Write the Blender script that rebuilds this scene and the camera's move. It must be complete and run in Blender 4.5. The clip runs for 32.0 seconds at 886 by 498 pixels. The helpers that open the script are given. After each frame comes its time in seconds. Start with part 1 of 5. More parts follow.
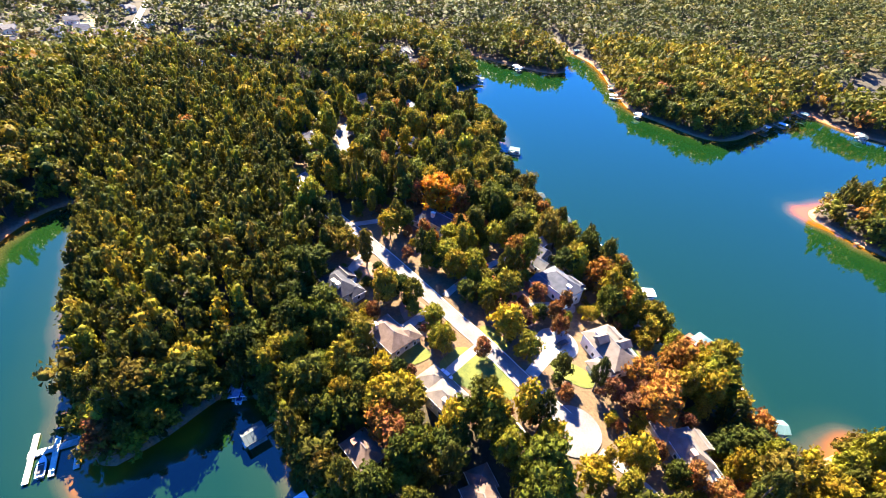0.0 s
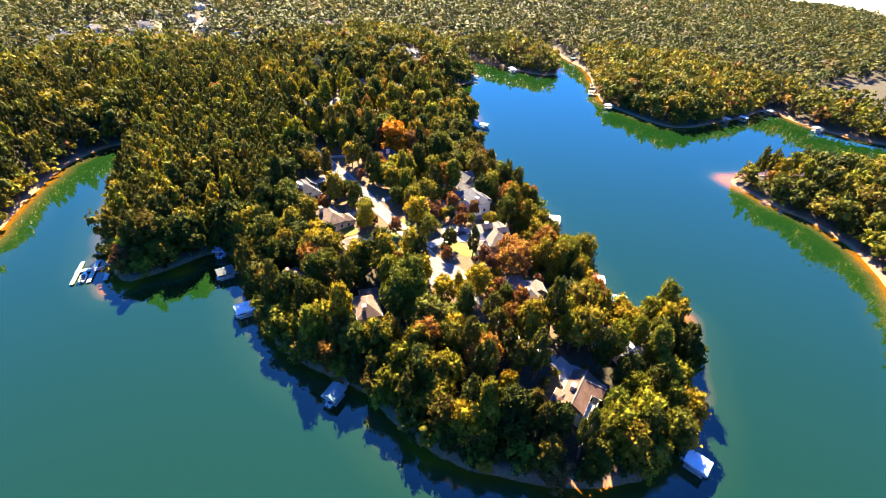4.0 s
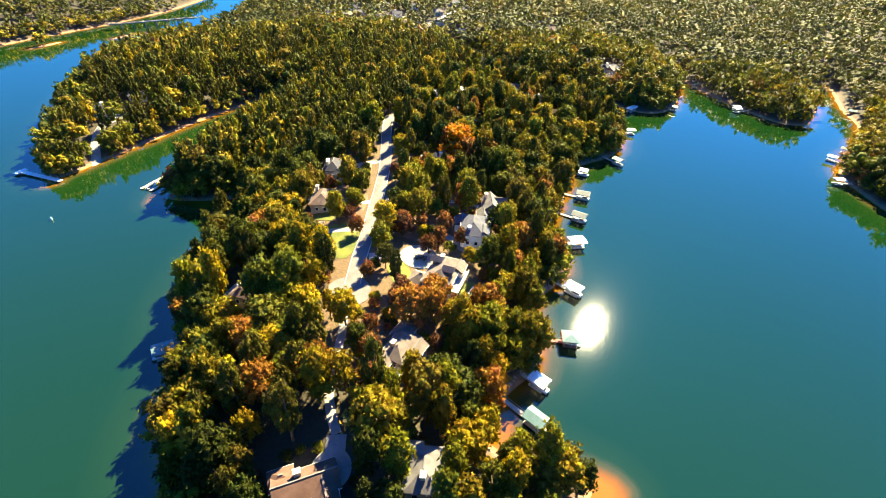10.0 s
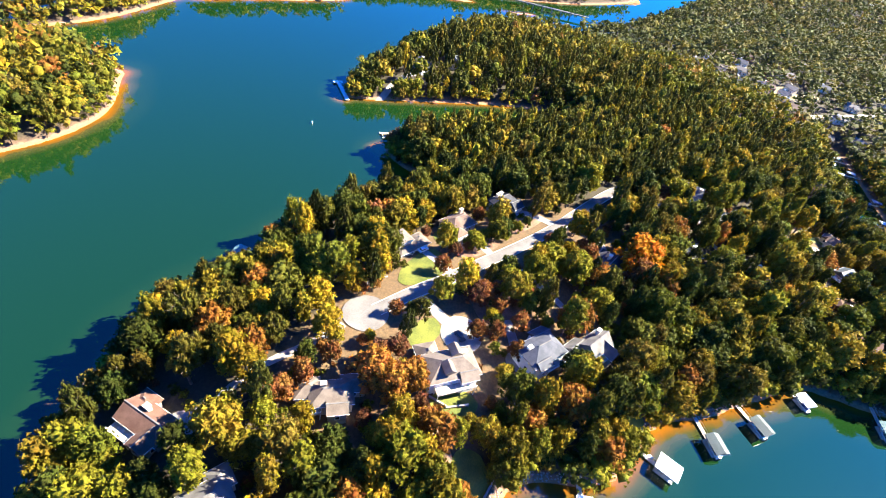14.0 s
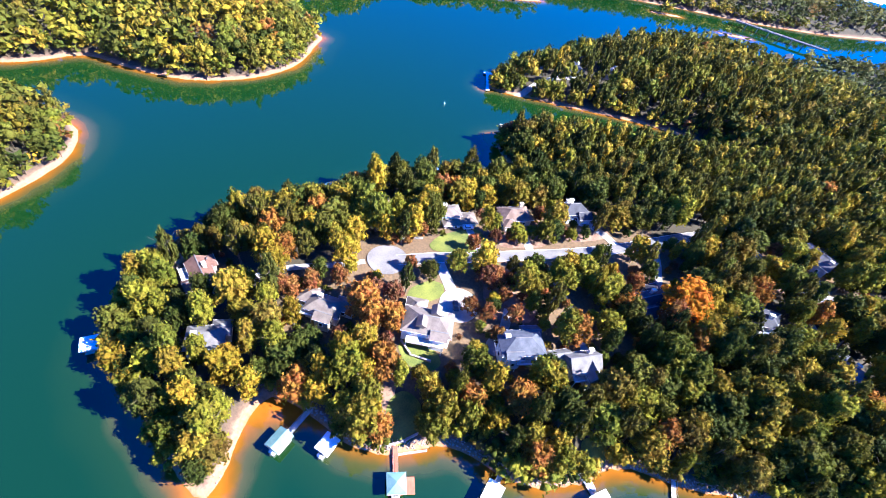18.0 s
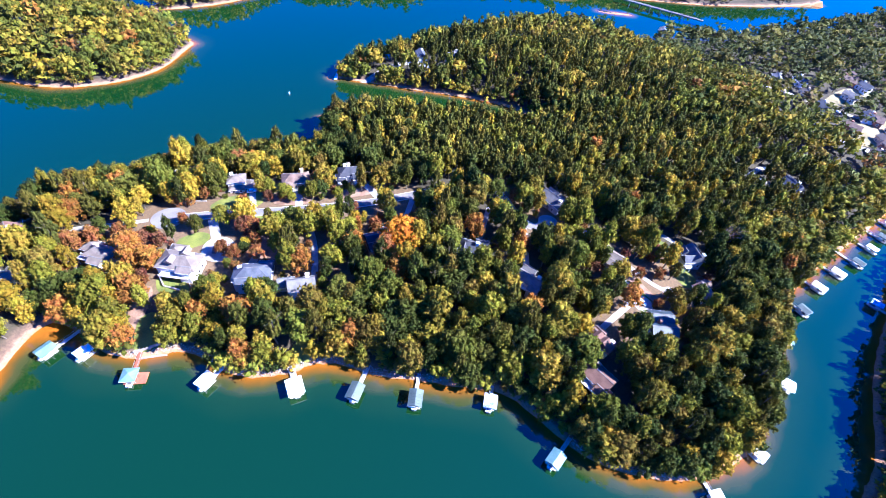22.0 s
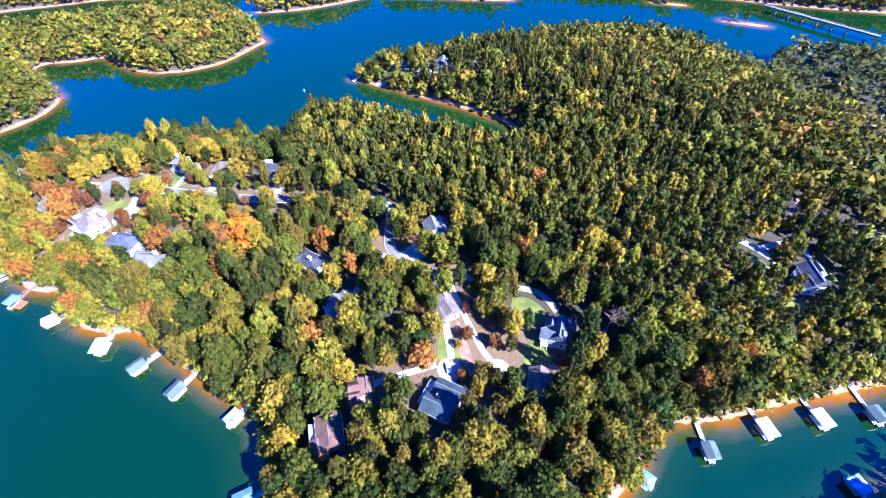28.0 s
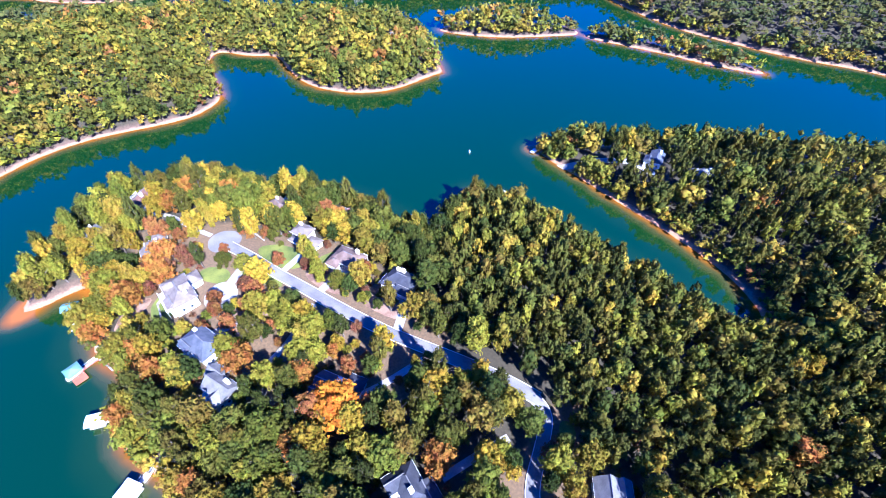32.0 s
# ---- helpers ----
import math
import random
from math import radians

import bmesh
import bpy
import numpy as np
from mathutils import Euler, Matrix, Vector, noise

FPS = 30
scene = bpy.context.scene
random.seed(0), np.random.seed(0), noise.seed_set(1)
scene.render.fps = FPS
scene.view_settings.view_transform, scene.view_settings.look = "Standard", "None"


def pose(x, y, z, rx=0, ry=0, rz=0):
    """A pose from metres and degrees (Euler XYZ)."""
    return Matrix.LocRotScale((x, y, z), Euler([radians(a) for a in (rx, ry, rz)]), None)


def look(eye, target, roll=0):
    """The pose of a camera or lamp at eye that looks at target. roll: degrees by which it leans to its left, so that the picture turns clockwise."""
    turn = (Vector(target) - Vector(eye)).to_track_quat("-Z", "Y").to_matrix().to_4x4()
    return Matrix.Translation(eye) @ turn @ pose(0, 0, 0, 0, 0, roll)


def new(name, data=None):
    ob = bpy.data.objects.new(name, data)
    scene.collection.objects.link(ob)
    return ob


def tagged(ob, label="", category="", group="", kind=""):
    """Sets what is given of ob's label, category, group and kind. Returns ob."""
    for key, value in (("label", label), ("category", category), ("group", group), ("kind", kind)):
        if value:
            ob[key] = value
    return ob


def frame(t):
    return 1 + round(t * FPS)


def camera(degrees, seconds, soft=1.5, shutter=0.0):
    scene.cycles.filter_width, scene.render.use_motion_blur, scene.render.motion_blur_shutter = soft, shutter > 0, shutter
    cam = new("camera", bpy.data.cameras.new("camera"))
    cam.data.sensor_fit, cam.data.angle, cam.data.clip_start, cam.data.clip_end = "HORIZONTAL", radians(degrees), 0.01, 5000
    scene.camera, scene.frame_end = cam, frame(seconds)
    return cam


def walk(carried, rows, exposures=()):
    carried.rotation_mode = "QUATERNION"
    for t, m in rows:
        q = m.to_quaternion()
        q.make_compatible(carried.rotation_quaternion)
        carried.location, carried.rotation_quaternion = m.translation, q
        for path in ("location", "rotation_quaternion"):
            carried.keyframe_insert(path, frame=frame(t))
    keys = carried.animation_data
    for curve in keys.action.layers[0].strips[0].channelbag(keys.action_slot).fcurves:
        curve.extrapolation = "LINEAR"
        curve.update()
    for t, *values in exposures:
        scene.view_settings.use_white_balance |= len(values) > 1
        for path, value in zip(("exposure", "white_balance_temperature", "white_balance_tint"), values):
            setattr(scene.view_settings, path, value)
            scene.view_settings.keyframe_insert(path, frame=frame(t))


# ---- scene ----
cam = camera(88.0, 32.0, soft=0.65)
PATH = [
    (0, (-9.33, 26.56, 126.24), (-0.49, 102.73, 66.59), 4.30),
    (0.5, (-4.34, 16.75, 125.20), (3.74, 93.60, 66.32), 4.89),
    (1, (0.63, 6.89, 124.13), (7.23, 84.26, 65.77), 5.08),
    (1.5, (5.56, -3.06, 123.07), (10.66, 74.40, 64.67), 5.26),
    (2, (10.54, -12.88, 122.05), (14.13, 64.45, 63.38), 5.28),
    (2.5, (15.81, -22.15, 121.10), (17.54, 55.28, 62.46), 5.03),
    (3, (21.64, -30.37, 120.20), (22.20, 47.69, 62.37), 4.80),
    (3.5, (28.14, -37.13, 119.36), (28.55, 41.93, 62.90), 4.42),
    (4, (35.27, -42.26, 118.51), (35.41, 37.40, 62.93), 3.42),
    (4.5, (42.88, -45.73, 117.67), (40.94, 34.19, 62.49), 2.08),
    (6.5, (78.95, -34.49, 114.03), (61.55, 43.95, 59.42), -1.37),
    (7, (88.66, -28.02, 113.55), (71.91, 50.32, 58.60), -1.15),
    (7.5, (98.04, -21.09, 113.21), (86.60, 57.51, 57.28), 0.86),
    (8, (106.22, -13.96, 112.88), (86.64, 62.52, 56.27), -0.15),
    (8.5, (113.16, -6.74, 112.65), (90.19, 68.70, 55.93), 1.49),
    (9, (118.80, 0.62, 112.46), (91.25, 74.80, 56.11), 3.68),
    (9.5, (123.20, 8.45, 112.23), (86.21, 78.62, 56.13), 3.97),
    (10, (126.84, 17.01, 112.03), (80.91, 81.65, 55.92), 3.46),
    (10.5, (130.12, 26.44, 112.16), (80.17, 87.90, 55.93), 4.62),
    (11, (133.04, 36.62, 112.80), (79.76, 94.72, 56.03), 5.71),
    (11.5, (135.37, 47.02, 114.07), (78.68, 101.12, 56.66), 6.88),
    (12, (136.79, 57.08, 116.02), (76.91, 107.05, 58.09), 8.22),
    (12.5, (137.14, 66.39, 118.55), (75.18, 111.84, 59.13), 10.44),
    (13, (136.47, 74.68, 121.53), (71.25, 113.58, 60.95), 12.98),
    (13.5, (135.03, 81.93, 124.63), (65.76, 111.19, 63.13), 14.96),
    (14, (133.35, 88.31, 127.62), (61.14, 104.61, 64.71), 15.35),
    (14.5, (131.86, 94.31, 130.18), (59.38, 95.13, 65.51), 14.84),
    (16.5, (133.56, 117.62, 132.20), (69.02, 104.52, 60.80), 15.90),
    (17, (135.79, 124.19, 134.04), (70.81, 109.96, 63.24), 15.29),
    (17.5, (138.37, 131.21, 136.39), (72.81, 115.34, 66.47), 14.46),
    (18, (141.34, 139.08, 139.53), (75.41, 121.22, 70.45), 13.49),
    (18.5, (144.48, 148.16, 143.52), (78.20, 129.51, 74.99), 12.86),
    (19, (146.96, 158.80, 147.84), (79.11, 142.85, 80.17), 13.35),
    (19.5, (147.88, 171.19, 151.87), (79.15, 155.87, 84.95), 12.77),
    (20, (147.59, 185.34, 155.70), (78.86, 170.20, 88.74), 11.78),
    (20.5, (146.50, 201.07, 159.46), (78.33, 186.38, 91.84), 11.13),
    (21, (144.55, 218.10, 162.90), (77.59, 202.61, 94.24), 10.21),
    (21.5, (141.62, 235.89, 165.93), (75.80, 218.80, 96.56), 9.36),
    (22, (137.60, 253.89, 168.59), (73.02, 234.37, 98.70), 8.69),
    (22.5, (132.46, 271.75, 170.85), (69.47, 248.80, 100.55), 7.43),
    (23, (126.10, 289.16, 172.58), (64.77, 262.27, 102.21), 5.77),
    (23.5, (118.45, 305.83, 173.78), (58.97, 275.10, 103.39), 4.18),
    (24, (109.72, 321.75, 174.46), (52.07, 287.23, 104.30), 2.16),
    (24.5, (100.29, 336.81, 174.75), (43.94, 300.09, 104.66), 1.22),
    (25, (90.61, 350.63, 174.79), (34.98, 313.10, 104.55), 0.61),
    (25.5, (81.01, 362.60, 174.61), (26.20, 324.82, 103.87), -0.32),
    (27.5, (46.26, 374.02, 170.74), (-2.77, 330.65, 98.96), -2.35),
    (28, (39.02, 364.91, 168.43), (-5.20, 315.02, 97.76), -2.39),
    (28.5, (32.28, 353.40, 166.06), (-5.96, 298.03, 95.99), -2.68),
    (29, (26.13, 340.59, 164.05), (-5.77, 280.80, 94.45), -2.57),
    (29.5, (20.61, 327.52, 162.79), (-7.06, 265.28, 93.52), -2.01),
    (30, (15.66, 314.63, 162.35), (-10.44, 251.50, 93.29), -1.01),
    (30.5, (11.12, 302.01, 162.57), (-14.76, 238.44, 93.82), -0.27),
    (31, (6.89, 289.64, 163.26), (-18.81, 226.33, 94.20), -0.07),
    (31.5, (2.88, 277.55, 164.24), (-22.55, 214.82, 94.56), 0.03),
    (32, (-1.01, 265.65, 165.37), (-25.80, 203.95, 94.55), -0.06),
]
walk(cam, [(t, look(eye, target, roll)) for t, eye, target, roll in PATH],
     [(0, 2.81, 7500, 11), (4, 2.82, 9000, 9), (8, 2.64, 11000, -4), (13, 2.56, 7700, 5), (18, 2.47, 5500, 17), (25, 2.29, 4900, 22), (32, 2.29, 4700, 23)])

# ---- world, sun ----
SUN = Vector((-0.144, 0.739, 0.658)).normalized()
world = bpy.data.worlds.new("sky_world")
scene.world = world
world.use_nodes = True
wn = world.node_tree
wn.nodes.clear()
sky = wn.nodes.new("ShaderNodeTexSky")
sky.sky_type, sky.sun_disc = "NISHITA", False
sky.sun_elevation, sky.sun_rotation = math.asin(SUN.z), math.atan2(SUN.x, SUN.y)
sky.altitude, sky.air_density, sky.dust_density, sky.ozone_density = 200, 1.5, 0.3, 6.0
bg = wn.nodes.new("ShaderNodeBackground")
bg.inputs["Strength"].default_value = 0.026
wo = wn.nodes.new("ShaderNodeOutputWorld")
deep = wn.nodes.new("ShaderNodeMix")
deep.data_type, deep.blend_type = "RGBA", "MULTIPLY"
deep.inputs[0].default_value, deep.inputs[7].default_value = 1.0, (0.02, 0.84, 2.9, 1)
wn.links.new(sky.outputs[0], deep.inputs[6])
wn.links.new(deep.outputs[2], bg.inputs[0])
wn.links.new(bg.outputs[0], wo.inputs[0])
sun = new("sun", bpy.data.lights.new("sun", "SUN"))
sun.data.energy, sun.data.angle, sun.data.color = 5.0, radians(0.5), (1.0, 0.93, 0.80)
sun.matrix_world = look((0, 0, 600), tuple(Vector((0, 0, 600)) - SUN))

# ---- materials ----


def nodes(name):
    m = bpy.data.materials.new(name)
    m.use_nodes = True
    return m, m.node_tree.nodes, m.node_tree.links, m.node_tree.nodes["Principled BSDF"]


def mat(name, a, b, scale, rough=0.8, metal=0.0, bump=0.0, fine=None, third=None):
    """A surface of two or three tones mixed by noise at two sizes, in metres."""
    m, n, l, p = nodes(name)
    geo = n.new("ShaderNodeNewGeometry")
    big = n.new("ShaderNodeTexNoise")
    big.inputs["Scale"].default_value, big.inputs["Detail"].default_value = 1.0 / scale, 6
    small = n.new("ShaderNodeTexNoise")
    small.inputs["Scale"].default_value, small.inputs["Detail"].default_value = (fine or 9.0) / scale, 3
    l.new(geo.outputs["Position"], big.inputs["Vector"])
    l.new(geo.outputs["Position"], small.inputs["Vector"])
    add = n.new("ShaderNodeMath")
    add.operation = "MULTIPLY_ADD"
    add.inputs[1].default_value, add.inputs[2].default_value = 0.45, -0.22
    l.new(small.outputs[0], add.inputs[0])
    tot = n.new("ShaderNodeMath")
    tot.operation = "ADD"
    l.new(big.outputs[0], tot.inputs[0])
    l.new(add.outputs[0], tot.inputs[1])
    ramp = n.new("ShaderNodeValToRGB")
    e = ramp.color_ramp.elements
    e[0].position, e[0].color = 0.34, (*a, 1)
    e[1].position, e[1].color = 0.66, (*b, 1)
    if third:
        x = e.new(0.78)
        x.color = (*third, 1)
    l.new(tot.outputs[0], ramp.inputs[0])
    l.new(ramp.outputs[0], p.inputs["Base Color"])
    p.inputs["Roughness"].default_value, p.inputs["Metallic"].default_value = rough, metal
    if bump:
        bp = n.new("ShaderNodeBump")
        bp.inputs["Strength"].default_value, bp.inputs["Distance"].default_value = 0.6, bump
        l.new(small.outputs[0], bp.inputs["Height"])
        l.new(bp.outputs[0], p.inputs["Normal"])
    return m


def leaf_mat(name, source):
    """Foliage; its tone comes from the tree itself, with a little play from leaf to leaf."""
    m, n, l, p = nodes(name)
    if source == "object":
        s = n.new("ShaderNodeObjectInfo")
        tone = s.outputs["Color"]
    else:
        s = n.new("ShaderNodeAttribute")
        s.attribute_name = "tone"
        tone = s.outputs["Color"]
    geo = n.new("ShaderNodeNewGeometry")
    hsv = n.new("ShaderNodeHueSaturation")
    mr = n.new("ShaderNodeMapRange")
    mr.inputs["To Min"].default_value, mr.inputs["To Max"].default_value = 0.66, 1.22
    l.new(geo.outputs["Random Per Island"], mr.inputs["Value"])
    fine = n.new("ShaderNodeTexNoise")
    fine.inputs["Scale"].default_value, fine.inputs["Detail"].default_value, fine.inputs["Roughness"].default_value = 2.3 if source == "object" else 1.2, 5, 0.8
    l.new(geo.outputs["Position"], fine.inputs["Vector"])
    mf = n.new("ShaderNodeMapRange")
    mf.inputs["From Min"].default_value, mf.inputs["From Max"].default_value = 0.33, 0.68
    mf.inputs["To Min"].default_value, mf.inputs["To Max"].default_value = (0.45, 1.35) if source == "object" else (0.62, 1.26)
    l.new(fine.outputs[0], mf.inputs["Value"])
    val = n.new("ShaderNodeMath")
    val.operation = "MULTIPLY"
    l.new(mr.outputs[0], val.inputs[0])
    l.new(mf.outputs[0], val.inputs[1])
    l.new(val.outputs[0], hsv.inputs["Value"])
    bp = n.new("ShaderNodeBump")
    bp.inputs["Strength"].default_value, bp.inputs["Distance"].default_value = 1.0, 0.55
    l.new(fine.outputs[0], bp.inputs["Height"])
    l.new(bp.outputs[0], p.inputs["Normal"])
    no = n.new("ShaderNodeTexNoise")
    no.inputs["Scale"].default_value = 0.35
    l.new(geo.outputs["Position"], no.inputs["Vector"])
    mh = n.new("ShaderNodeMapRange")
    mh.inputs["From Min"].default_value, mh.inputs["From Max"].default_value = 0.3, 0.7
    mh.inputs["To Min"].default_value, mh.inputs["To Max"].default_value = 0.475, 0.52
    l.new(no.outputs[0], mh.inputs["Value"])
    l.new(mh.outputs[0], hsv.inputs["Hue"])
    l.new(tone, hsv.inputs["Color"])
    l.new(hsv.outputs[0], p.inputs["Base Color"])
    p.inputs["Roughness"].default_value = 0.6
    p.inputs["Specular IOR Level"].default_value = 0.08
    tr = n.new("ShaderNodeBsdfTranslucent")
    l.new(hsv.outputs[0], tr.inputs["Color"])
    mix = n.new("ShaderNodeMixShader")
    mix.inputs[0].default_value = 0.22
    out = n["Material Output"]
    l.new(p.outputs[0], mix.inputs[1])
    l.new(tr.outputs[0], mix.inputs[2])
    l.new(mix.outputs[0], out.inputs[0])
    return m


LEAF = leaf_mat("leaves", "object")
WOODS = leaf_mat("woods_leaves", "mesh")
BARK = mat("bark", (0.06, 0.045, 0.035), (0.16, 0.13, 0.10), 1.2, 0.9, bump=0.05)
DEADWOOD = mat("dead_wood", (0.20, 0.12, 0.09), (0.30, 0.20, 0.16), 0.8, 0.9)
ASPHALT = mat("asphalt", (0.115, 0.107, 0.103), (0.185, 0.172, 0.163), 7, 0.9, bump=0.01, fine=14)
CONCRETE = mat("concrete", (0.22, 0.20, 0.178), (0.34, 0.315, 0.28), 5, 0.85, bump=0.01, fine=12)
KERB = mat("kerb_concrete", (0.42, 0.40, 0.37), (0.60, 0.57, 0.52), 3, 0.85)
LAWN = mat("lawn_grass", (0.060, 0.080, 0.010), (0.150, 0.158, 0.020), 6, 0.9, bump=0.06, fine=14)
FIELD = mat("dry_grass", (0.15, 0.12, 0.05), (0.27, 0.22, 0.11), 14, 0.95, bump=0.05, fine=12)
MULCH = mat("mulch_bed", (0.13, 0.07, 0.042), (0.27, 0.165, 0.105), 4, 0.95, bump=0.05, fine=10)
STONE = mat("shore_stone", (0.20, 0.155, 0.12), (0.40, 0.345, 0.29), 1.5, 0.9, bump=0.05)
PLANK = mat("dock_planks", (0.30, 0.27, 0.22), (0.50, 0.46, 0.40), 1.1, 0.85, bump=0.01)
REDDECK = mat("red_deck_paint", (0.32, 0.07, 0.035), (0.45, 0.12, 0.06), 1.5, 0.7)
WHITEMETAL = mat("white_roof_metal", (0.70, 0.70, 0.68), (0.86, 0.86, 0.84), 3, 0.45, 0.0)
TEALMETAL = mat("teal_roof_metal", (0.080, 0.175, 0.170), (0.135, 0.235, 0.230), 3, 0.6, 0.0)
GREYTEAL = mat("grey_green_roof_metal", (0.050, 0.074, 0.072), (0.085, 0.115, 0.112), 3, 0.6, 0.0)
DARKTEAL = mat("dark_green_roof_metal", (0.020, 0.034, 0.042), (0.045, 0.062, 0.074), 3, 0.55, 0.0)
BLUETARP = mat("blue_boat_cover", (0.04, 0.08, 0.30), (0.55, 0.60, 0.70), 2.2, 0.5, fine=5)
DARKVOID = mat("dark_timber", (0.06, 0.055, 0.05), (0.13, 0.12, 0.11), 1.0, 0.9)
STEEL = mat("galvanised_steel", (0.42, 0.43, 0.44), (0.58, 0.58, 0.58), 0.8, 0.4, 0.8)
WHITEPAINT = mat("white_paint", (0.70, 0.69, 0.66), (0.82, 0.81, 0.79), 2, 0.6)
CREAM = mat("cream_siding", (0.52, 0.46, 0.37), (0.68, 0.61, 0.51), 2, 0.7)
TANWALL = mat("tan_stucco", (0.40, 0.32, 0.24), (0.55, 0.46, 0.36), 2, 0.8)
BRICK = mat("brick_wall", (0.22, 0.09, 0.06), (0.36, 0.17, 0.11), 0.9, 0.9, bump=0.01)
GREYWALL = mat("grey_siding", (0.32, 0.33, 0.34), (0.48, 0.48, 0.48), 2, 0.7)
BROWNWALL = mat("brown_siding", (0.16, 0.10, 0.07), (0.26, 0.18, 0.13), 2, 0.8)
TANROOF = mat("tan_shingles", (0.112, 0.088, 0.071), (0.172, 0.140, 0.115), 2.4, 0.9, bump=0.02, fine=12)
BROWNROOF = mat("brown_shingles", (0.100, 0.062, 0.046), (0.165, 0.112, 0.085), 2.4, 0.9, bump=0.02, fine=12)
REDROOF = mat("red_brown_shingles", (0.095, 0.045, 0.031), (0.150, 0.080, 0.058), 2.4, 0.9, bump=0.02, fine=12)
BLUEROOF = mat("blue_grey_shingles", (0.044, 0.051, 0.069), (0.084, 0.091, 0.112), 2.4, 0.85, bump=0.02, fine=12)
DARKROOF = mat("charcoal_shingles", (0.020, 0.022, 0.031), (0.044, 0.045, 0.058), 2.4, 0.85, bump=0.02, fine=12)
GREYROOF = mat("grey_shingles", (0.105, 0.099, 0.098), (0.165, 0.158, 0.154), 2.4, 0.9, bump=0.02, fine=12)
GLASSM, _n, _l, _p = nodes("window_glass")
_p.inputs["Base Color"].default_value = (0.03, 0.04, 0.05, 1)
_p.inputs["Roughness"].default_value, _p.inputs["Specular IOR Level"].default_value = 0.06, 0.8
HULL = mat("boat_hull_white", (0.62, 0.62, 0.60), (0.80, 0.80, 0.78), 1, 0.35)
NAVY = mat("boat_canvas_navy", (0.03, 0.05, 0.14), (0.07, 0.10, 0.22), 0.8, 0.7)
CARPAINTS = [mat("car_paint_dark", (0.03, 0.03, 0.035), (0.05, 0.05, 0.055), 2, 0.3),
             mat("car_paint_white", (0.65, 0.65, 0.65), (0.75, 0.75, 0.75), 2, 0.3),
             mat("car_paint_red", (0.30, 0.03, 0.03), (0.36, 0.05, 0.04), 2, 0.3)]
RUBBER = mat("tyre_rubber", (0.02, 0.02, 0.02), (0.04, 0.04, 0.04), 0.4, 0.9)


def ground_mat():
    """Red clay at the water's edge, pale sand above it, leaf litter inland; by the metres from the shore."""
    m, n, l, p = nodes("earth")
    geo = n.new("ShaderNodeNewGeometry")
    at = n.new("ShaderNodeAttribute")
    at.attribute_name = "inland"
    no = n.new("ShaderNodeTexNoise")
    no.inputs["Scale"].default_value, no.inputs["Detail"].default_value = 0.22, 6
    l.new(geo.outputs["Position"], no.inputs["Vector"])
    wob = n.new("ShaderNodeMath")
    wob.operation = "MULTIPLY_ADD"
    wob.inputs[1].default_value, wob.inputs[2].default_value = 3.5, -1.75
    l.new(no.outputs[0], wob.inputs[0])
    tot = n.new("ShaderNodeMath")
    tot.operation = "ADD"
    l.new(at.outputs["Fac"], tot.inputs[0])
    l.new(wob.outputs[0], tot.inputs[1])
    mr = n.new("ShaderNodeMapRange")
    mr.inputs["From Min"].default_value, mr.inputs["From Max"].default_value = -3.0, 9.0
    l.new(tot.outputs[0], mr.inputs["Value"])
    ramp = n.new("ShaderNodeValToRGB")
    e = ramp.color_ramp.elements
    e[0].position, e[0].color = 0.10, (0.30, 0.11, 0.035, 1)
    e[1].position, e[1].color = 0.95, (0.045, 0.036, 0.019, 1)
    for pos, col in ((0.26, (0.40, 0.19, 0.085, 1)), (0.36, (0.33, 0.185, 0.095, 1)), (0.46, (0.24, 0.15, 0.095, 1)), (0.56, (0.12, 0.075, 0.048, 1))):
        e.new(pos).color = col
    l.new(mr.outputs[0], ramp.inputs[0])
    fine = n.new("ShaderNodeTexNoise")
    fine.inputs["Scale"].default_value, fine.inputs["Detail"].default_value = 1.1, 5
    l.new(geo.outputs["Position"], fine.inputs["Vector"])
    mx = n.new("ShaderNodeMix")
    mx.data_type, mx.blend_type = "RGBA", "MULTIPLY"
    mx.inputs[0].default_value = 0.7
    fr = n.new("ShaderNodeValToRGB")
    fr.color_ramp.elements[0].position, fr.color_ramp.elements[0].color = 0.3, (0.5, 0.5, 0.5, 1)
    fr.color_ramp.elements[1].position, fr.color_ramp.elements[1].color = 0.7, (1.2, 1.15, 1.1, 1)
    l.new(fine.outputs[0], fr.inputs[0])
    ga = n.new("ShaderNodeAttribute")
    ga.attribute_name = "garden"
    gm = n.new("ShaderNodeMix")
    gm.data_type = "RGBA"
    gm.inputs[7].default_value = (0.150, 0.095, 0.046, 1)
    l.new(ga.outputs["Fac"], gm.inputs[0])
    l.new(ramp.outputs[0], gm.inputs[6])
    l.new(gm.outputs[2], mx.inputs[6])
    l.new(fr.outputs[0], mx.inputs[7])
    l.new(mx.outputs[2], p.inputs["Base Color"])
    bp = n.new("ShaderNodeBump")
    bp.inputs["Distance"].default_value = 0.15
    l.new(fine.outputs[0], bp.inputs["Height"])
    l.new(bp.outputs[0], p.inputs["Normal"])
    p.inputs["Roughness"].default_value = 0.95
    return m


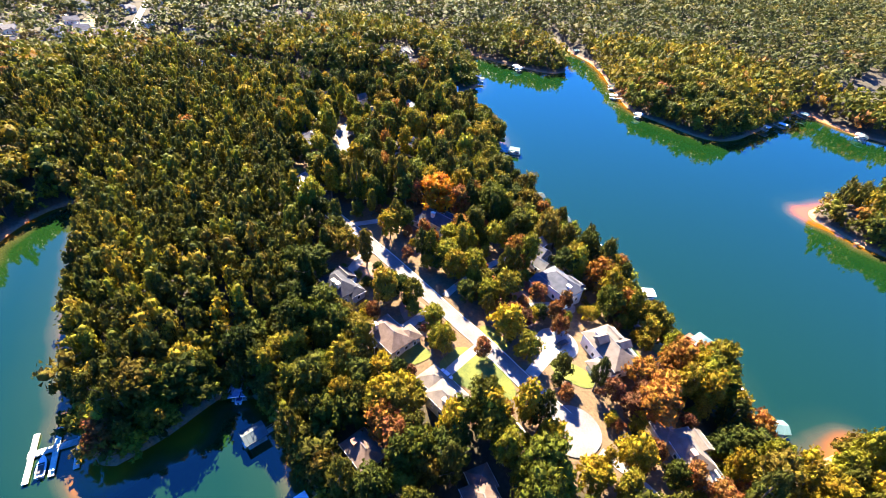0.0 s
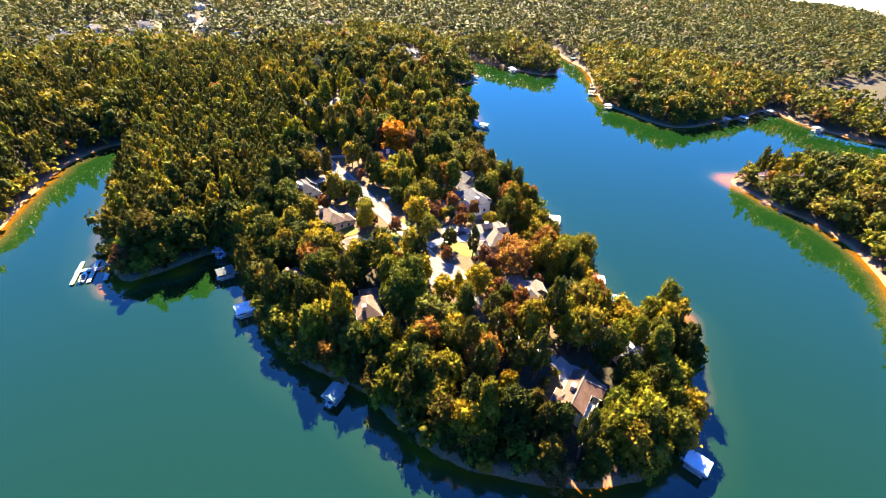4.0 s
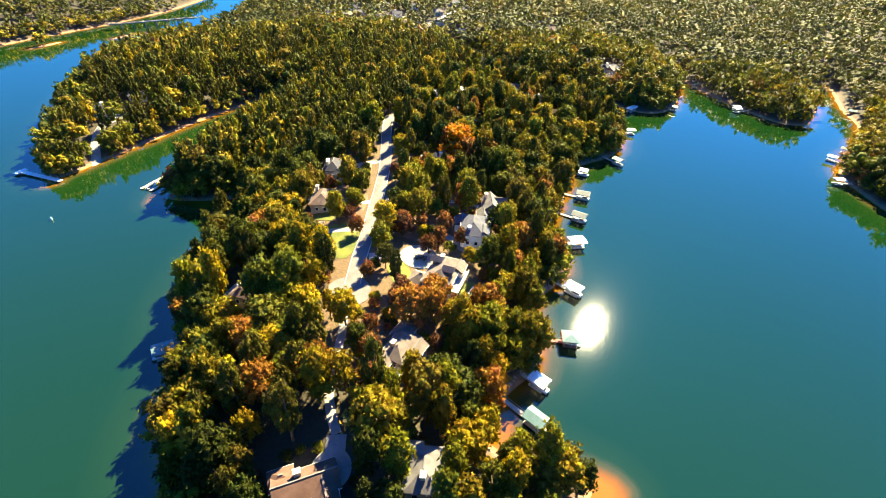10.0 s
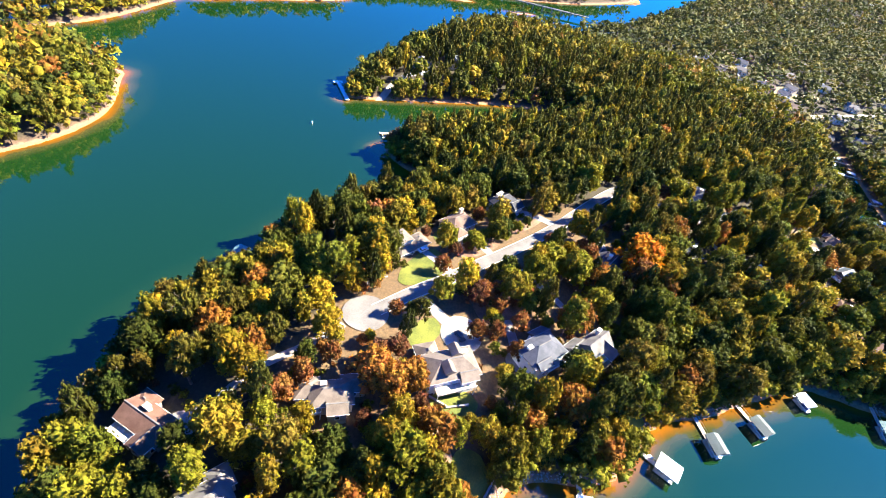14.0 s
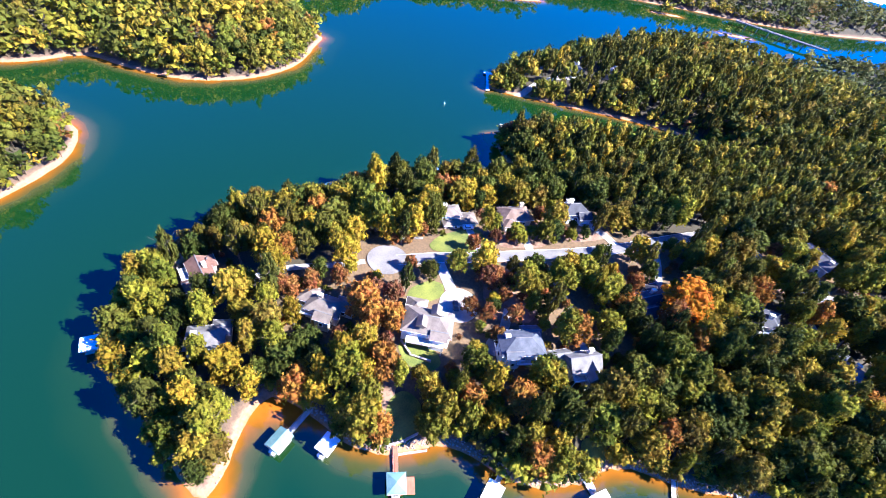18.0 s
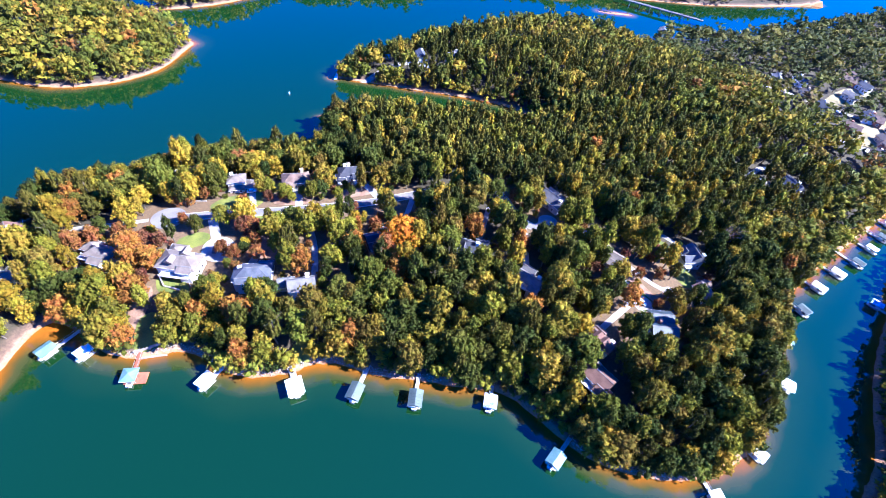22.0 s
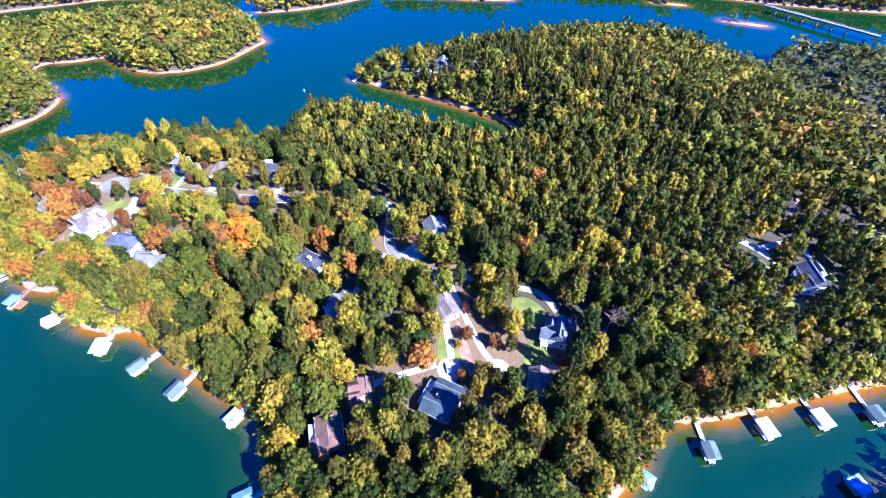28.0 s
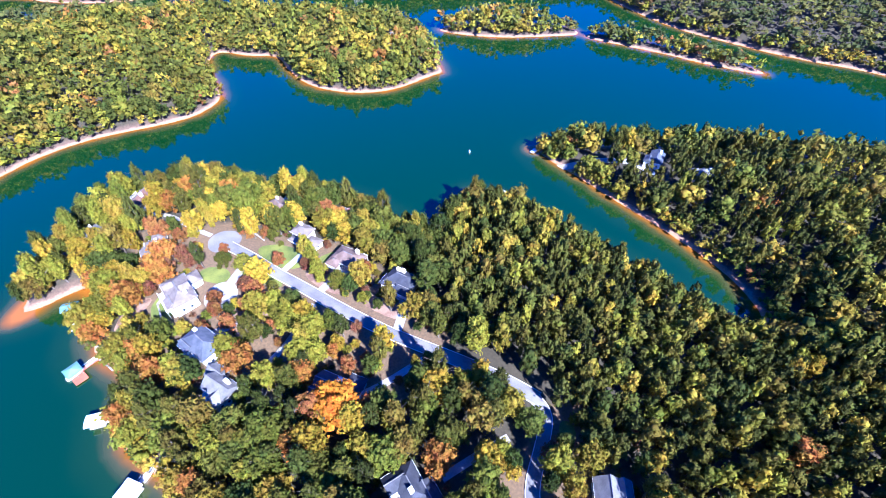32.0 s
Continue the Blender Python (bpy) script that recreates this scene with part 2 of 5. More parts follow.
def water_mat():
    """Green lake water; over the shallows the red clay shows through."""
    m, n, l, p = nodes("lake_water")
    geo = n.new("ShaderNodeNewGeometry")
    at = n.new("ShaderNodeAttribute")
    at.attribute_name = "offshore"
    no = n.new("ShaderNodeTexNoise")
    no.inputs["Scale"].default_value, no.inputs["Detail"].default_value = 0.06, 4
    l.new(geo.outputs["Position"], no.inputs["Vector"])
    wob = n.new("ShaderNodeMath")
    wob.operation = "MULTIPLY_ADD"
    wob.inputs[1].default_value, wob.inputs[2].default_value = 9.0, -4.5
    l.new(no.outputs[0], wob.inputs[0])
    tot = n.new("ShaderNodeMath")
    tot.operation = "ADD"
    l.new(at.outputs["Fac"], tot.inputs[0])
    l.new(wob.outputs[0], tot.inputs[1])
    mr = n.new("ShaderNodeMapRange")
    mr.inputs["From Min"].default_value, mr.inputs["From Max"].default_value = -4.0, 22.0
    l.new(tot.outputs[0], mr.inputs["Value"])
    ramp = n.new("ShaderNodeValToRGB")
    e = ramp.color_ramp.elements
    e[0].position, e[0].color = 0.10, (0.26, 0.085, 0.006, 1)
    e[1].position, e[1].color = 1.0, (0.0028, 0.0215, 0.0045, 1)
    for pos, col in ((0.22, (0.15, 0.058, 0.006, 1)), (0.36, (0.040, 0.042, 0.013, 1)), (0.55, (0.006, 0.0255, 0.005, 1))):
        e.new(pos).color = col
    l.new(mr.outputs[0], ramp.inputs[0])
    l.new(ramp.outputs[0], p.inputs["Base Color"])
    rip = n.new("ShaderNodeTexNoise")
    rip.inputs["Scale"].default_value, rip.inputs["Detail"].default_value = 0.9, 4
    l.new(geo.outputs["Position"], rip.inputs["Vector"])
    bp = n.new("ShaderNodeBump")
    bp.inputs["Strength"].default_value, bp.inputs["Distance"].default_value = 0.2, 0.05
    l.new(rip.outputs[0], bp.inputs["Height"])
    l.new(bp.outputs[0], p.inputs["Normal"])
    p.inputs["Roughness"].default_value, p.inputs["IOR"].default_value = 0.031, 1.45
    p.inputs["Specular IOR Level"].default_value = 0.85
    return m


EARTH, WATER = ground_mat(), water_mat()

# ---- plan of the land; one unit of the plan is U metres ----
U = 0.68
SHORE_POINT_EAST = [(187, 131), (174, 129), (161, 124), (150, 121), (140, 122), (137, 131), (138, 145), (141, 158), (141, 171),
     (137, 183), (128, 194), (121, 202), (120, 217), (122, 233), (119, 247), (107, 265), (95, 273), (88, 288), (87, 309),
     (78, 332), (71, 357), (62, 380), (69, 404), (78, 426), (79, 450), (71, 481), (56, 503), (34, 522), (2, 532)]
SHORE_COVE = [(-26, 538), (-52, 544), (-76, 539), (-94, 539), (-109, 554), (-129, 567), (-157, 583), (-198, 611), (-248, 644),
     (-300, 675), (-322, 704), (-280, 698), (-233, 678), (-173, 648), (-104, 619), (-56, 603), (-24, 597), (13, 591), (37, 576),
     (65, 578), (82, 604), (79, 638), (76, 682), (60, 733), (36, 778), (13, 819), (34, 811), (62, 759), (111, 711), (145, 685)]
SHORE_NORTH = [(182, 660), (208, 666), (216, 691), (220, 774), (210, 857), (215, 912), (228, 906), (242, 781), (267, 711),
     (252, 601), (246, 533), (259, 515), (276, 487), (300, 457), (329, 458), (377, 489), (413, 506), (456, 545), (472, 544),
     (480, 495), (495, 474), (529, 445), (576, 421), (663, 374), (908, 302), (1494, 170), (1419, 1877), (-1185, 2371),
     (-1300, 1150), (-850, 690), (-666, 533), (-619, 472), (-589, 414), (-561, 414), (-535, 440), (-512, 421), (-528, 393),
     (-535, 323), (-514, 265)]
SHORE_WEST = [(-472, 224), (-411, 180), (-353, 149), (-309, 130), (-259, 106), (-224, 94), (-210, 98), (-223, 136), (-235, 178),
     (-249, 221), (-261, 273), (-256, 311), (-236, 330), (-225, 312), (-208, 274), (-188, 230), (-167, 187), (-154, 161),
     (-130, 135), (-120, 140), (-105, 154), (-94, 169), (-78, 169), (-57, 139), (-36, 107), (-22, 90), (-1, 80), (22, 71),
     (34, 57)]
SHORE_POINT_SOUTH = [(50, 45), (66, 37), (85, 34), (101, 32), (121, 33), (142, 38), (157, 53), (168, 73), (176, 96), (183, 116)]
SHORE_EAST = [(304, 323), (315, 295), (322, 276), (338, 257), (347, 220), (342, 189), (331, 155), (316, 125), (306, 96),
     (323, 55), (376, 29), (483, 67), (578, 166), (544, 297), (468, 346), (388, 343), (334, 337)]
SHORE_SOUTH = [(272, -12), (232, -41), (211, -60), (170, -76), (124, -78), (88, -79), (68, -87), (51, -103), (48, -124),
     (58, -174), (55, -222), (38, -229), (11, -203), (-23, -192), (-26, -156), (-38, -112), (-60, -85), (-87, -67), (-117, -60),
     (-144, -64), (-171, -74), (-189, -77), (-191, -86), (-196, -139), (-205, -185), (-158, -235), (-17, -328), (120, -372),
     (258, -419), (519, -361), (648, -235), (560, -48), (429, 10), (335, 16)]
SHORE_ISLE = [(-225, -193), (-249, -167), (-292, -139), (-332, -125), (-375, -113), (-392, -108), (-397, -124), (-360, -162),
     (-303, -191), (-253, -196)]
SHORE_ISLET = [(-393, -100), (-419, -67), (-455, -24), (-481, 17), (-520, 62), (-529, 61), (-517, 33), (-483, -18), (-443, -75),
     (-408, -108)]
SHORE_FAR = [(1502, -581), (524, -513), (393, -518), (335, -554), (236, -478), (126, -453), (127, -530), (42, -494), (-48, -444),
     (-91, -427), (-171, -341), (-291, -311), (-332, -298), (-366, -306), (-432, -267), (-513, -258), (-503, -187), (-520, -78),
     (-549, -24), (-590, 47), (-647, 109), (-713, 237), (-764, 375), (-864, 547), (-1126, 821), (-873, -1308), (1564, -1933)]
SHORE_DOTS = [[(-646, 216), (-667, 263), (-675, 257), (-650, 208)], [(-646, 317), (-665, 371), (-674, 371), (-655, 317)]]
LANDS = [SHORE_POINT_EAST + SHORE_COVE + SHORE_NORTH + SHORE_WEST + SHORE_POINT_SOUTH, SHORE_EAST, SHORE_SOUTH, SHORE_ISLE, SHORE_ISLET, SHORE_FAR] + SHORE_DOTS


def rounded(pts):
    """A closed shoreline with its corners cut twice."""
    p = np.array(pts, float)
    for _ in range(2):
        q = np.roll(p, -1, 0)
        p = np.stack([0.75 * p + 0.25 * q, 0.25 * p + 0.75 * q], 1).reshape(-1, 2)
    return p


OUTLINES = [rounded(p) for p in LANDS]


def shore_exact(x, y):
    """Units to the nearest shoreline: positive on land, negative on the lake."""
    x, y = np.asarray(x, float).ravel(), np.asarray(y, float).ravel()
    best = np.full(x.shape, 1e9)
    inside = np.zeros(x.shape, bool)
    for p in OUTLINES:
        q = np.roll(p, -1, 0)
        for (ax, ay), (bx, by) in zip(p, q):
            dx, dy = bx - ax, by - ay
            u = np.clip(((x - ax) * dx + (y - ay) * dy) / (dx * dx + dy * dy + 1e-9), 0, 1)
            best = np.minimum(best, (x - ax - u * dx) ** 2 + (y - ay - u * dy) ** 2)
            cross = (ay > y) != (by > y)
            if dy:
                inside ^= cross & (x < ax + (y - ay) * dx / dy)
    d = np.sqrt(best)
    return np.where(inside, d, -d)


def swell(x, y):
    return 1.5 * np.sin(x / 47 + 1.3) * np.cos(y / 61 + 0.4) + 0.8 * np.sin(x / 19 + y / 23)


def crest(x, y):
    """How far the country reaches, towards each side, before it falls away behind the skyline."""
    a = np.degrees(np.arctan2(y - 480, x - 250)) % 360
    return np.interp(a, [0, 36, 40, 44, 50, 56, 73, 125, 155, 162, 169, 180, 193, 200, 212, 225, 245, 270, 320, 360],
                     [1050, 1050, 1090, 1290, 1480, 1700, 1700, 1750, 1850, 1800, 1650, 1420, 1220, 1150, 1130, 1250, 1300, 1250, 1100, 1050])


def edge_fall(x, y):
    """The country falls away past the crest that makes the skyline."""
    r = np.hypot(x - 250, y - 480) - crest(x, y)
    return 0.5 * np.clip(r, 0, None) * np.clip(r / 120, 0, 1)


def ground_from(d, x, y):
    land = 0.28 * np.clip(d, 0, 4) + 23 * (1 - np.exp(-np.clip(d - 3, 0, None) / 40)) + swell(x, y) * np.clip(d / 40, 0, 1)
    far = 10 * np.clip((d - 90) / 200, 0, 1)
    a = np.degrees(np.arctan2(y - 480, x - 250)) % 360
    far = far + 75 * np.clip((np.hypot(x - 250, y - 480) - 950) / 700, 0, 1) ** 1.5 * np.clip((a - 62) / 25, 0, 1) * np.clip((172 - a) / 8, 0, 1)
    return np.where(d > 0, land + far, np.maximum(0.16 * d, -6.0))


# ---- mesh helpers ----


def mesh_of(name, verts, faces, material, smooth=False):
    me = bpy.data.meshes.new(name)
    me.from_pydata([tuple(map(float, v)) for v in verts], [], [tuple(map(int, q)) for q in faces])
    me.materials.append(material)
    if smooth:
        me.polygons.foreach_set("use_smooth", [True] * len(me.polygons))
    me.update()
    return me


def quick_mesh(name, verts, quads, material, tris=None):
    """A large mesh straight from arrays."""
    me = bpy.data.meshes.new(name)
    loops = np.concatenate([quads.ravel(), tris.ravel() if tris is not None else np.zeros(0, int)]).astype(np.int32)
    nq, nt = len(quads), len(tris) if tris is not None else 0
    me.vertices.add(len(verts))
    me.vertices.foreach_set("co", np.asarray(verts, np.float32).ravel())
    me.loops.add(len(loops))
    me.loops.foreach_set("vertex_index", loops)
    me.polygons.add(nq + nt)
    me.polygons.foreach_set("loop_start", np.concatenate([np.arange(nq) * 4, nq * 4 + np.arange(nt) * 3]).astype(np.int32))
    me.materials.append(material)
    me.update(calc_edges=True)
    me.validate()
    return me


def part(name, bm, material, parent, label="", smooth=False):
    me = bpy.data.meshes.new(name)
    bm.to_mesh(me)
    bm.free()
    me.materials.append(material)
    if smooth:
        for q in me.polygons:
            q.use_smooth = True
    ob = new(name, me)
    ob.parent = parent
    if label:
        tagged(ob, label)
    return ob


def empty(name, x, y, z, yaw):
    ob = new(name)
    ob.empty_display_size = 0.5
    ob.matrix_world = pose(x * U, y * U, z * U, 0, 0, yaw)
    return ob


def box(bm, cx, cy, cz, sx, sy, sz, yaw=0.0, tilt=0.0):
    """A box by its middle and its full sizes."""
    r = bmesh.ops.create_cube(bm, size=1.0, matrix=pose(cx, cy, cz, tilt, 0, yaw) @ Matrix.Diagonal((sx, sy, sz, 1)))
    return r["verts"]


def boxed(cx, cy, cz, sx, sy, sz, yaw=0.0, tilt=0.0, bevel=0.0):
    bm = bmesh.new()
    box(bm, cx, cy, cz, sx, sy, sz, yaw, tilt)
    if bevel:
        bmesh.ops.bevel(bm, geom=bm.edges[:], offset=bevel, segments=1, affect="EDGES")
    return bm


def rod(bm, a, b, r, n=6, r2=None):
    a, b = Vector(a), Vector(b)
    d = b - a
    m = Matrix.Translation((a + b) / 2) @ d.to_track_quat("Z", "Y").to_matrix().to_4x4()
    bmesh.ops.create_cone(bm, cap_ends=True, segments=n, radius1=r, radius2=r if r2 is None else r2, depth=d.length, matrix=m)


# ---- ground, water, backdrop ----
def spaced(lo, hi, a, b, fine, coarse):
    return np.unique(np.concatenate([np.arange(lo, a, coarse), np.arange(a, b, fine), np.arange(b, hi + 1, coarse)]))


GX, GY = spaced(-1700, 1500, -900, 460, 5.0, 20.0), spaced(-1100, 2240, -560, 760, 5.0, 20.0)
gx, gy = [v.ravel() for v in np.meshgrid(GX, GY)]
gd = shore_exact(gx, gy)
gz = ground_from(gd, gx, gy) - edge_fall(gx, gy)
nx, ny = len(GX), len(GY)


def table(values, x, y):
    """Values of the ground's grid at any place."""
    x, y = np.asarray(x, float).ravel(), np.asarray(y, float).ravel()
    t = values.reshape(ny, nx)
    i, j = np.clip(np.searchsorted(GX, x) - 1, 0, nx - 2), np.clip(np.searchsorted(GY, y) - 1, 0, ny - 2)
    u, v = np.clip((x - GX[i]) / (GX[i + 1] - GX[i]), 0, 1), np.clip((y - GY[j]) / (GY[j + 1] - GY[j]), 0, 1)
    return (t[j, i] * (1 - u) + t[j, i + 1] * u) * (1 - v) + (t[j + 1, i] * (1 - u) + t[j + 1, i + 1] * u) * v


def shore_distance(x, y):
    return table(gd, x, y)


def ground(x, y):
    return table(gz, x, y)


def z_at(x, y):
    return float(ground(x, y)[0])


def inside(poly, x, y):
    p = np.array(poly, float)
    hit = np.zeros(np.shape(x), bool)
    for (ax, ay), (bx, by) in zip(p, np.roll(p, -1, 0)):
        if ay != by:
            hit ^= ((ay > y) != (by > y)) & (x < ax + (y - ay) * (bx - ax) / (by - ay))
    return hit


GARDENS = [[(117, 99), (63, 106), (23, 130), (-18, 160), (-71, 246), (-26, 302), (49, 272), (93, 244), (113, 192)],
           [(-104, 313), (-103, 384), (-71, 424), (-100, 482), (-41, 499), (8, 467), (29, 410), (-34, 399), (-43, 342)]]
in_garden = np.any([inside(p, gx, gy) for p in GARDENS], 0)
ii = (np.arange(ny - 1)[:, None] * nx + np.arange(nx - 1)[None]).ravel()
cells = np.stack([ii, ii + 1, ii + nx + 1, ii + nx], 1)
me = quick_mesh("ground", np.stack([gx, gy, gz], 1) * U, cells, EARTH)
me.attributes.new("inland", "FLOAT", "POINT").data.foreach_set("value", gd.astype(np.float32))
me.attributes.new("garden", "FLOAT", "POINT").data.foreach_set("value", (in_garden * 0.85).astype(np.float32))
me.polygons.foreach_set("use_smooth", [True] * len(me.polygons))
tagged(new("ground", me), "leaf-littered brown ground with red clay and sandy banks", "ground", kind="structure")
SHOALS = [(192, 136, 11), (-130, 130, 13), (299, 328, 18), (-99, 147, 10), (-204, 91, 10), (52, 44, 10), (144, 132, 9)]


def shoal(x, y, far):
    """Units offshore, less where a clay shoal runs out under the water."""
    out = far * 0.8
    for sx, sy, r in SHOALS:
        out = out - 8.5 * np.exp(-((x - sx) ** 2 + (y - sy) ** 2) / r ** 2)
    return out


wet = (gd[cells].min(1) < 1.0) & (edge_fall(gx, gy)[cells].max(1) < 0.01)
me = quick_mesh("water", np.stack([gx, gy, 0 * gx], 1) * U, cells[wet], WATER)
me.attributes.new("offshore", "FLOAT", "POINT").data.foreach_set("value", shoal(gx, gy, -gd).astype(np.float32))
tagged(new("water", me), "calm green lake water, orange over clay shallows", "lake", kind="structure")


def backdrop():
    m, n, l, p = nodes("pale_sky")
    geo = n.new("ShaderNodeNewGeometry")
    sep = n.new("ShaderNodeSeparateXYZ")
    l.new(geo.outputs["Position"], sep.inputs[0])
    mr = n.new("ShaderNodeMapRange")
    mr.inputs["From Min"].default_value, mr.inputs["From Max"].default_value = -1000, 0
    l.new(sep.outputs[2], mr.inputs["Value"])
    # a glowing sheet for sky, with hazy blue far hills painted low down
    ramp = n.new("ShaderNodeValToRGB")
    ramp.color_ramp.elements[0].position, ramp.color_ramp.elements[0].color = 0.40, (0.16, 0.27, 0.46, 1)
    ramp.color_ramp.elements[1].position, ramp.color_ramp.elements[1].color = 0.62, (0.85, 0.92, 1.0, 1)
    ramp.color_ramp.elements.new(0.48).color = (0.30, 0.48, 0.78, 1)
    l.new(mr.outputs[0], ramp.inputs[0])
    em = n.new("ShaderNodeEmission")
    em.inputs[1].default_value = 0.75
    l.new(ramp.outputs[0], em.inputs[0])
    l.new(em.outputs[0], n["Material Output"].inputs[0])
    a = np.linspace(0, 2 * np.pi, 97)[:-1]
    v = [(200 + 2900 * math.cos(t), 370 + 2900 * math.sin(t), z) for z in (-2400, -300, 60) for t in a]
    q = [(r * 96 + k, r * 96 + (k + 1) % 96, (r + 1) * 96 + (k + 1) % 96, (r + 1) * 96 + k) for r in range(2) for k in range(96)]
    ob = new("backdrop", mesh_of("backdrop", v, q, m, True))
    ob.visible_shadow = False
    tagged(ob, "pale glowing sky sheet, painted hazy blue low down for far hills", "sky", kind="structure")


backdrop()

# ---- roads, drives, lawns ----
ROAD = [(53, 139), (40, 156), (27, 176), (13, 194), (-4, 218), (-27, 248), (-56, 279), (-74, 300), (-84, 314)]
LANE = [(-82, 312), (-84, 322), (-74, 334), (-60, 348), (-55, 361), (-58, 377), (-62, 390)]
TRACK = [(63, 125), (75, 112), (85, 97), (95, 87), (106, 81)]
DRIVES_A = [
    ([(43, 160), (52, 170), (59, 177)], 6.0), ([(-63, 400), (-55, 412), (-43, 423), (-34, 436), (-26, 447), (-18, 454)], 4.0),
    ([(-65, 402), (-59, 416), (-51, 436), (-45, 454), (-46, 468)], 3.6), ([(-71, 399), (-84, 427), (-96, 438), (-101, 449), (-97, 463)], 4.0), ([(-54, 360), (-61, 366), (-70, 370)], 7.0),
    ([(6, 203), (-7, 194), (-14, 188)], 5.0), ([(24, 178), (13, 169), (3, 160)], 4.5), ([(-29, 250), (-38, 237), (-43, 224)], 5.5),
]
DRIVES_B = [
    ([(50, 204), (62, 206), (70, 206)], 5.0), ([(9, 210), (26, 229), (41, 240), (55, 248)], 4.0), ([(-42, 270), (-16, 276), (4, 277)], 4.0), ([(106, 81), (113, 73), (114, 66)], 7.0),
    ([(-52, 355), (-32, 362), (-12, 369)], 4.0), ([(-61, 325), (-43, 327), (-24, 330)], 4.0), ([(29, 410), (19, 418), (3, 425), (-22, 438)], 4.0),
    ([(-230, 507), (-233, 524), (-230, 539)], 5.0),
]
DRIVES_C = [
    ([(-443, 521), (-424, 573), (-426, 621), (-422, 670), (-422, 741)], 6.0),
    ([(-232, 523), (-256, 536), (-250, 552)], 4.5),
    ([(-359, 607), (-356, 655), (-381, 777), (-424, 948)], 8.0),
    ([(-214, 125), (-245, 139), (-269, 157), (-273, 184)], 6.0),
    ([(-10, 627), (-9, 637), (-17, 651)], 6.0),
    ([(-449, 497), (-461, 546)], 6.0),
    ([(1, 634), (-26, 677)], 10.0),
    ([(1755, 2158), (1800, 1941)], 24.0),
]
DRIVES = DRIVES_A + DRIVES_B + DRIVES_C
COURTS = [((61, 180), 10.5, CONCRETE), ((-67, 369), 7.5, CONCRETE), ((-25, 445), 7.0, CONCRETE), ((-45, 463), 6.0, CONCRETE), ((73, 206), 5.5, CONCRETE),
          ((-43, 223), 6.0, CONCRETE), ((-14, 187), 5.5, CONCRETE), ((113, 72), 7.0, CONCRETE), ((-61, 678), 8.0, CONCRETE)]
LAWNS_A = [
    [(38, 152), (28, 147), (11, 157), (1, 168), (14, 179), (25, 172)], [(63, 154), (52, 164), (58, 172), (71, 164), (73, 154)], [(-39, 424), (-37, 441), (-29, 453), (-23, 448), (-25, 433)],
    [(-88, 437), (-95, 452), (-88, 463), (-75, 455), (-78, 441)], [(116, 171), (111, 183), (120, 191), (132, 188), (135, 178)],
]
LAWNS_B = [
    [(94, 162), (88, 174), (92, 187), (102, 183), (103, 169)], [(-57, 468), (-71, 461), (-76, 472), (-67, 484), (-58, 481)], [(-13, 167), (-19, 176), (-8, 182), (3, 173)],
    [(-218, 513), (-210, 530), (-220, 541), (-227, 527)], [(-370, 532), (-388, 567), (-364, 583), (-354, 550)],
]
LAWNS_C = [
    [(-316, 604), (-311, 652), (-286, 607), (-293, 549)], [(91, 257), (85, 269), (94, 274), (104, 262)], [(32, 172), (22, 187), (29, 191), (38, 177)],
    [(279, 1204), (305, 1163), (316, 1208), (287, 1244)], [(-88, 341), (-94, 331), (-88, 326), (-82, 336)],
]
LAWNS_D = [[(-246, 548), (-252, 562), (-243, 572), (-236, 562)], [(-206, 548), (-214, 566), (-204, 574), (-196, 558)]]
LAWNS = LAWNS_D + LAWNS_A + LAWNS_B + LAWNS_C
FIELDS = [[(-407, 644), (-386, 642), (-415, 744), (-447, 779)],
          [(-431, 606), (-444, 645), (-508, 688), (-497, 644)],
          [(-394, 643), (-399, 686), (-455, 732), (-439, 678)],
          [(-435, 1257), (-380, 1275), (-432, 1456), (-486, 1422)],
          [(-406, 632), (-351, 611), (-375, 679), (-437, 722)],
          [(-211, 518), (-213, 530), (-225, 526), (-221, 517)]]
BEDS = [[(32, 184), (26, 207), (46, 221), (62, 208), (53, 189)], [(0, 175), (-18, 204), (-7, 212), (13, 185)], [(-52, 425), (-41, 445), (-34, 459), (-29, 456), (-40, 432)],
        [(99, 166), (113, 173), (127, 176), (123, 166), (109, 158)], [(-24, 212), (-44, 238), (-36, 244), (-15, 219)]]


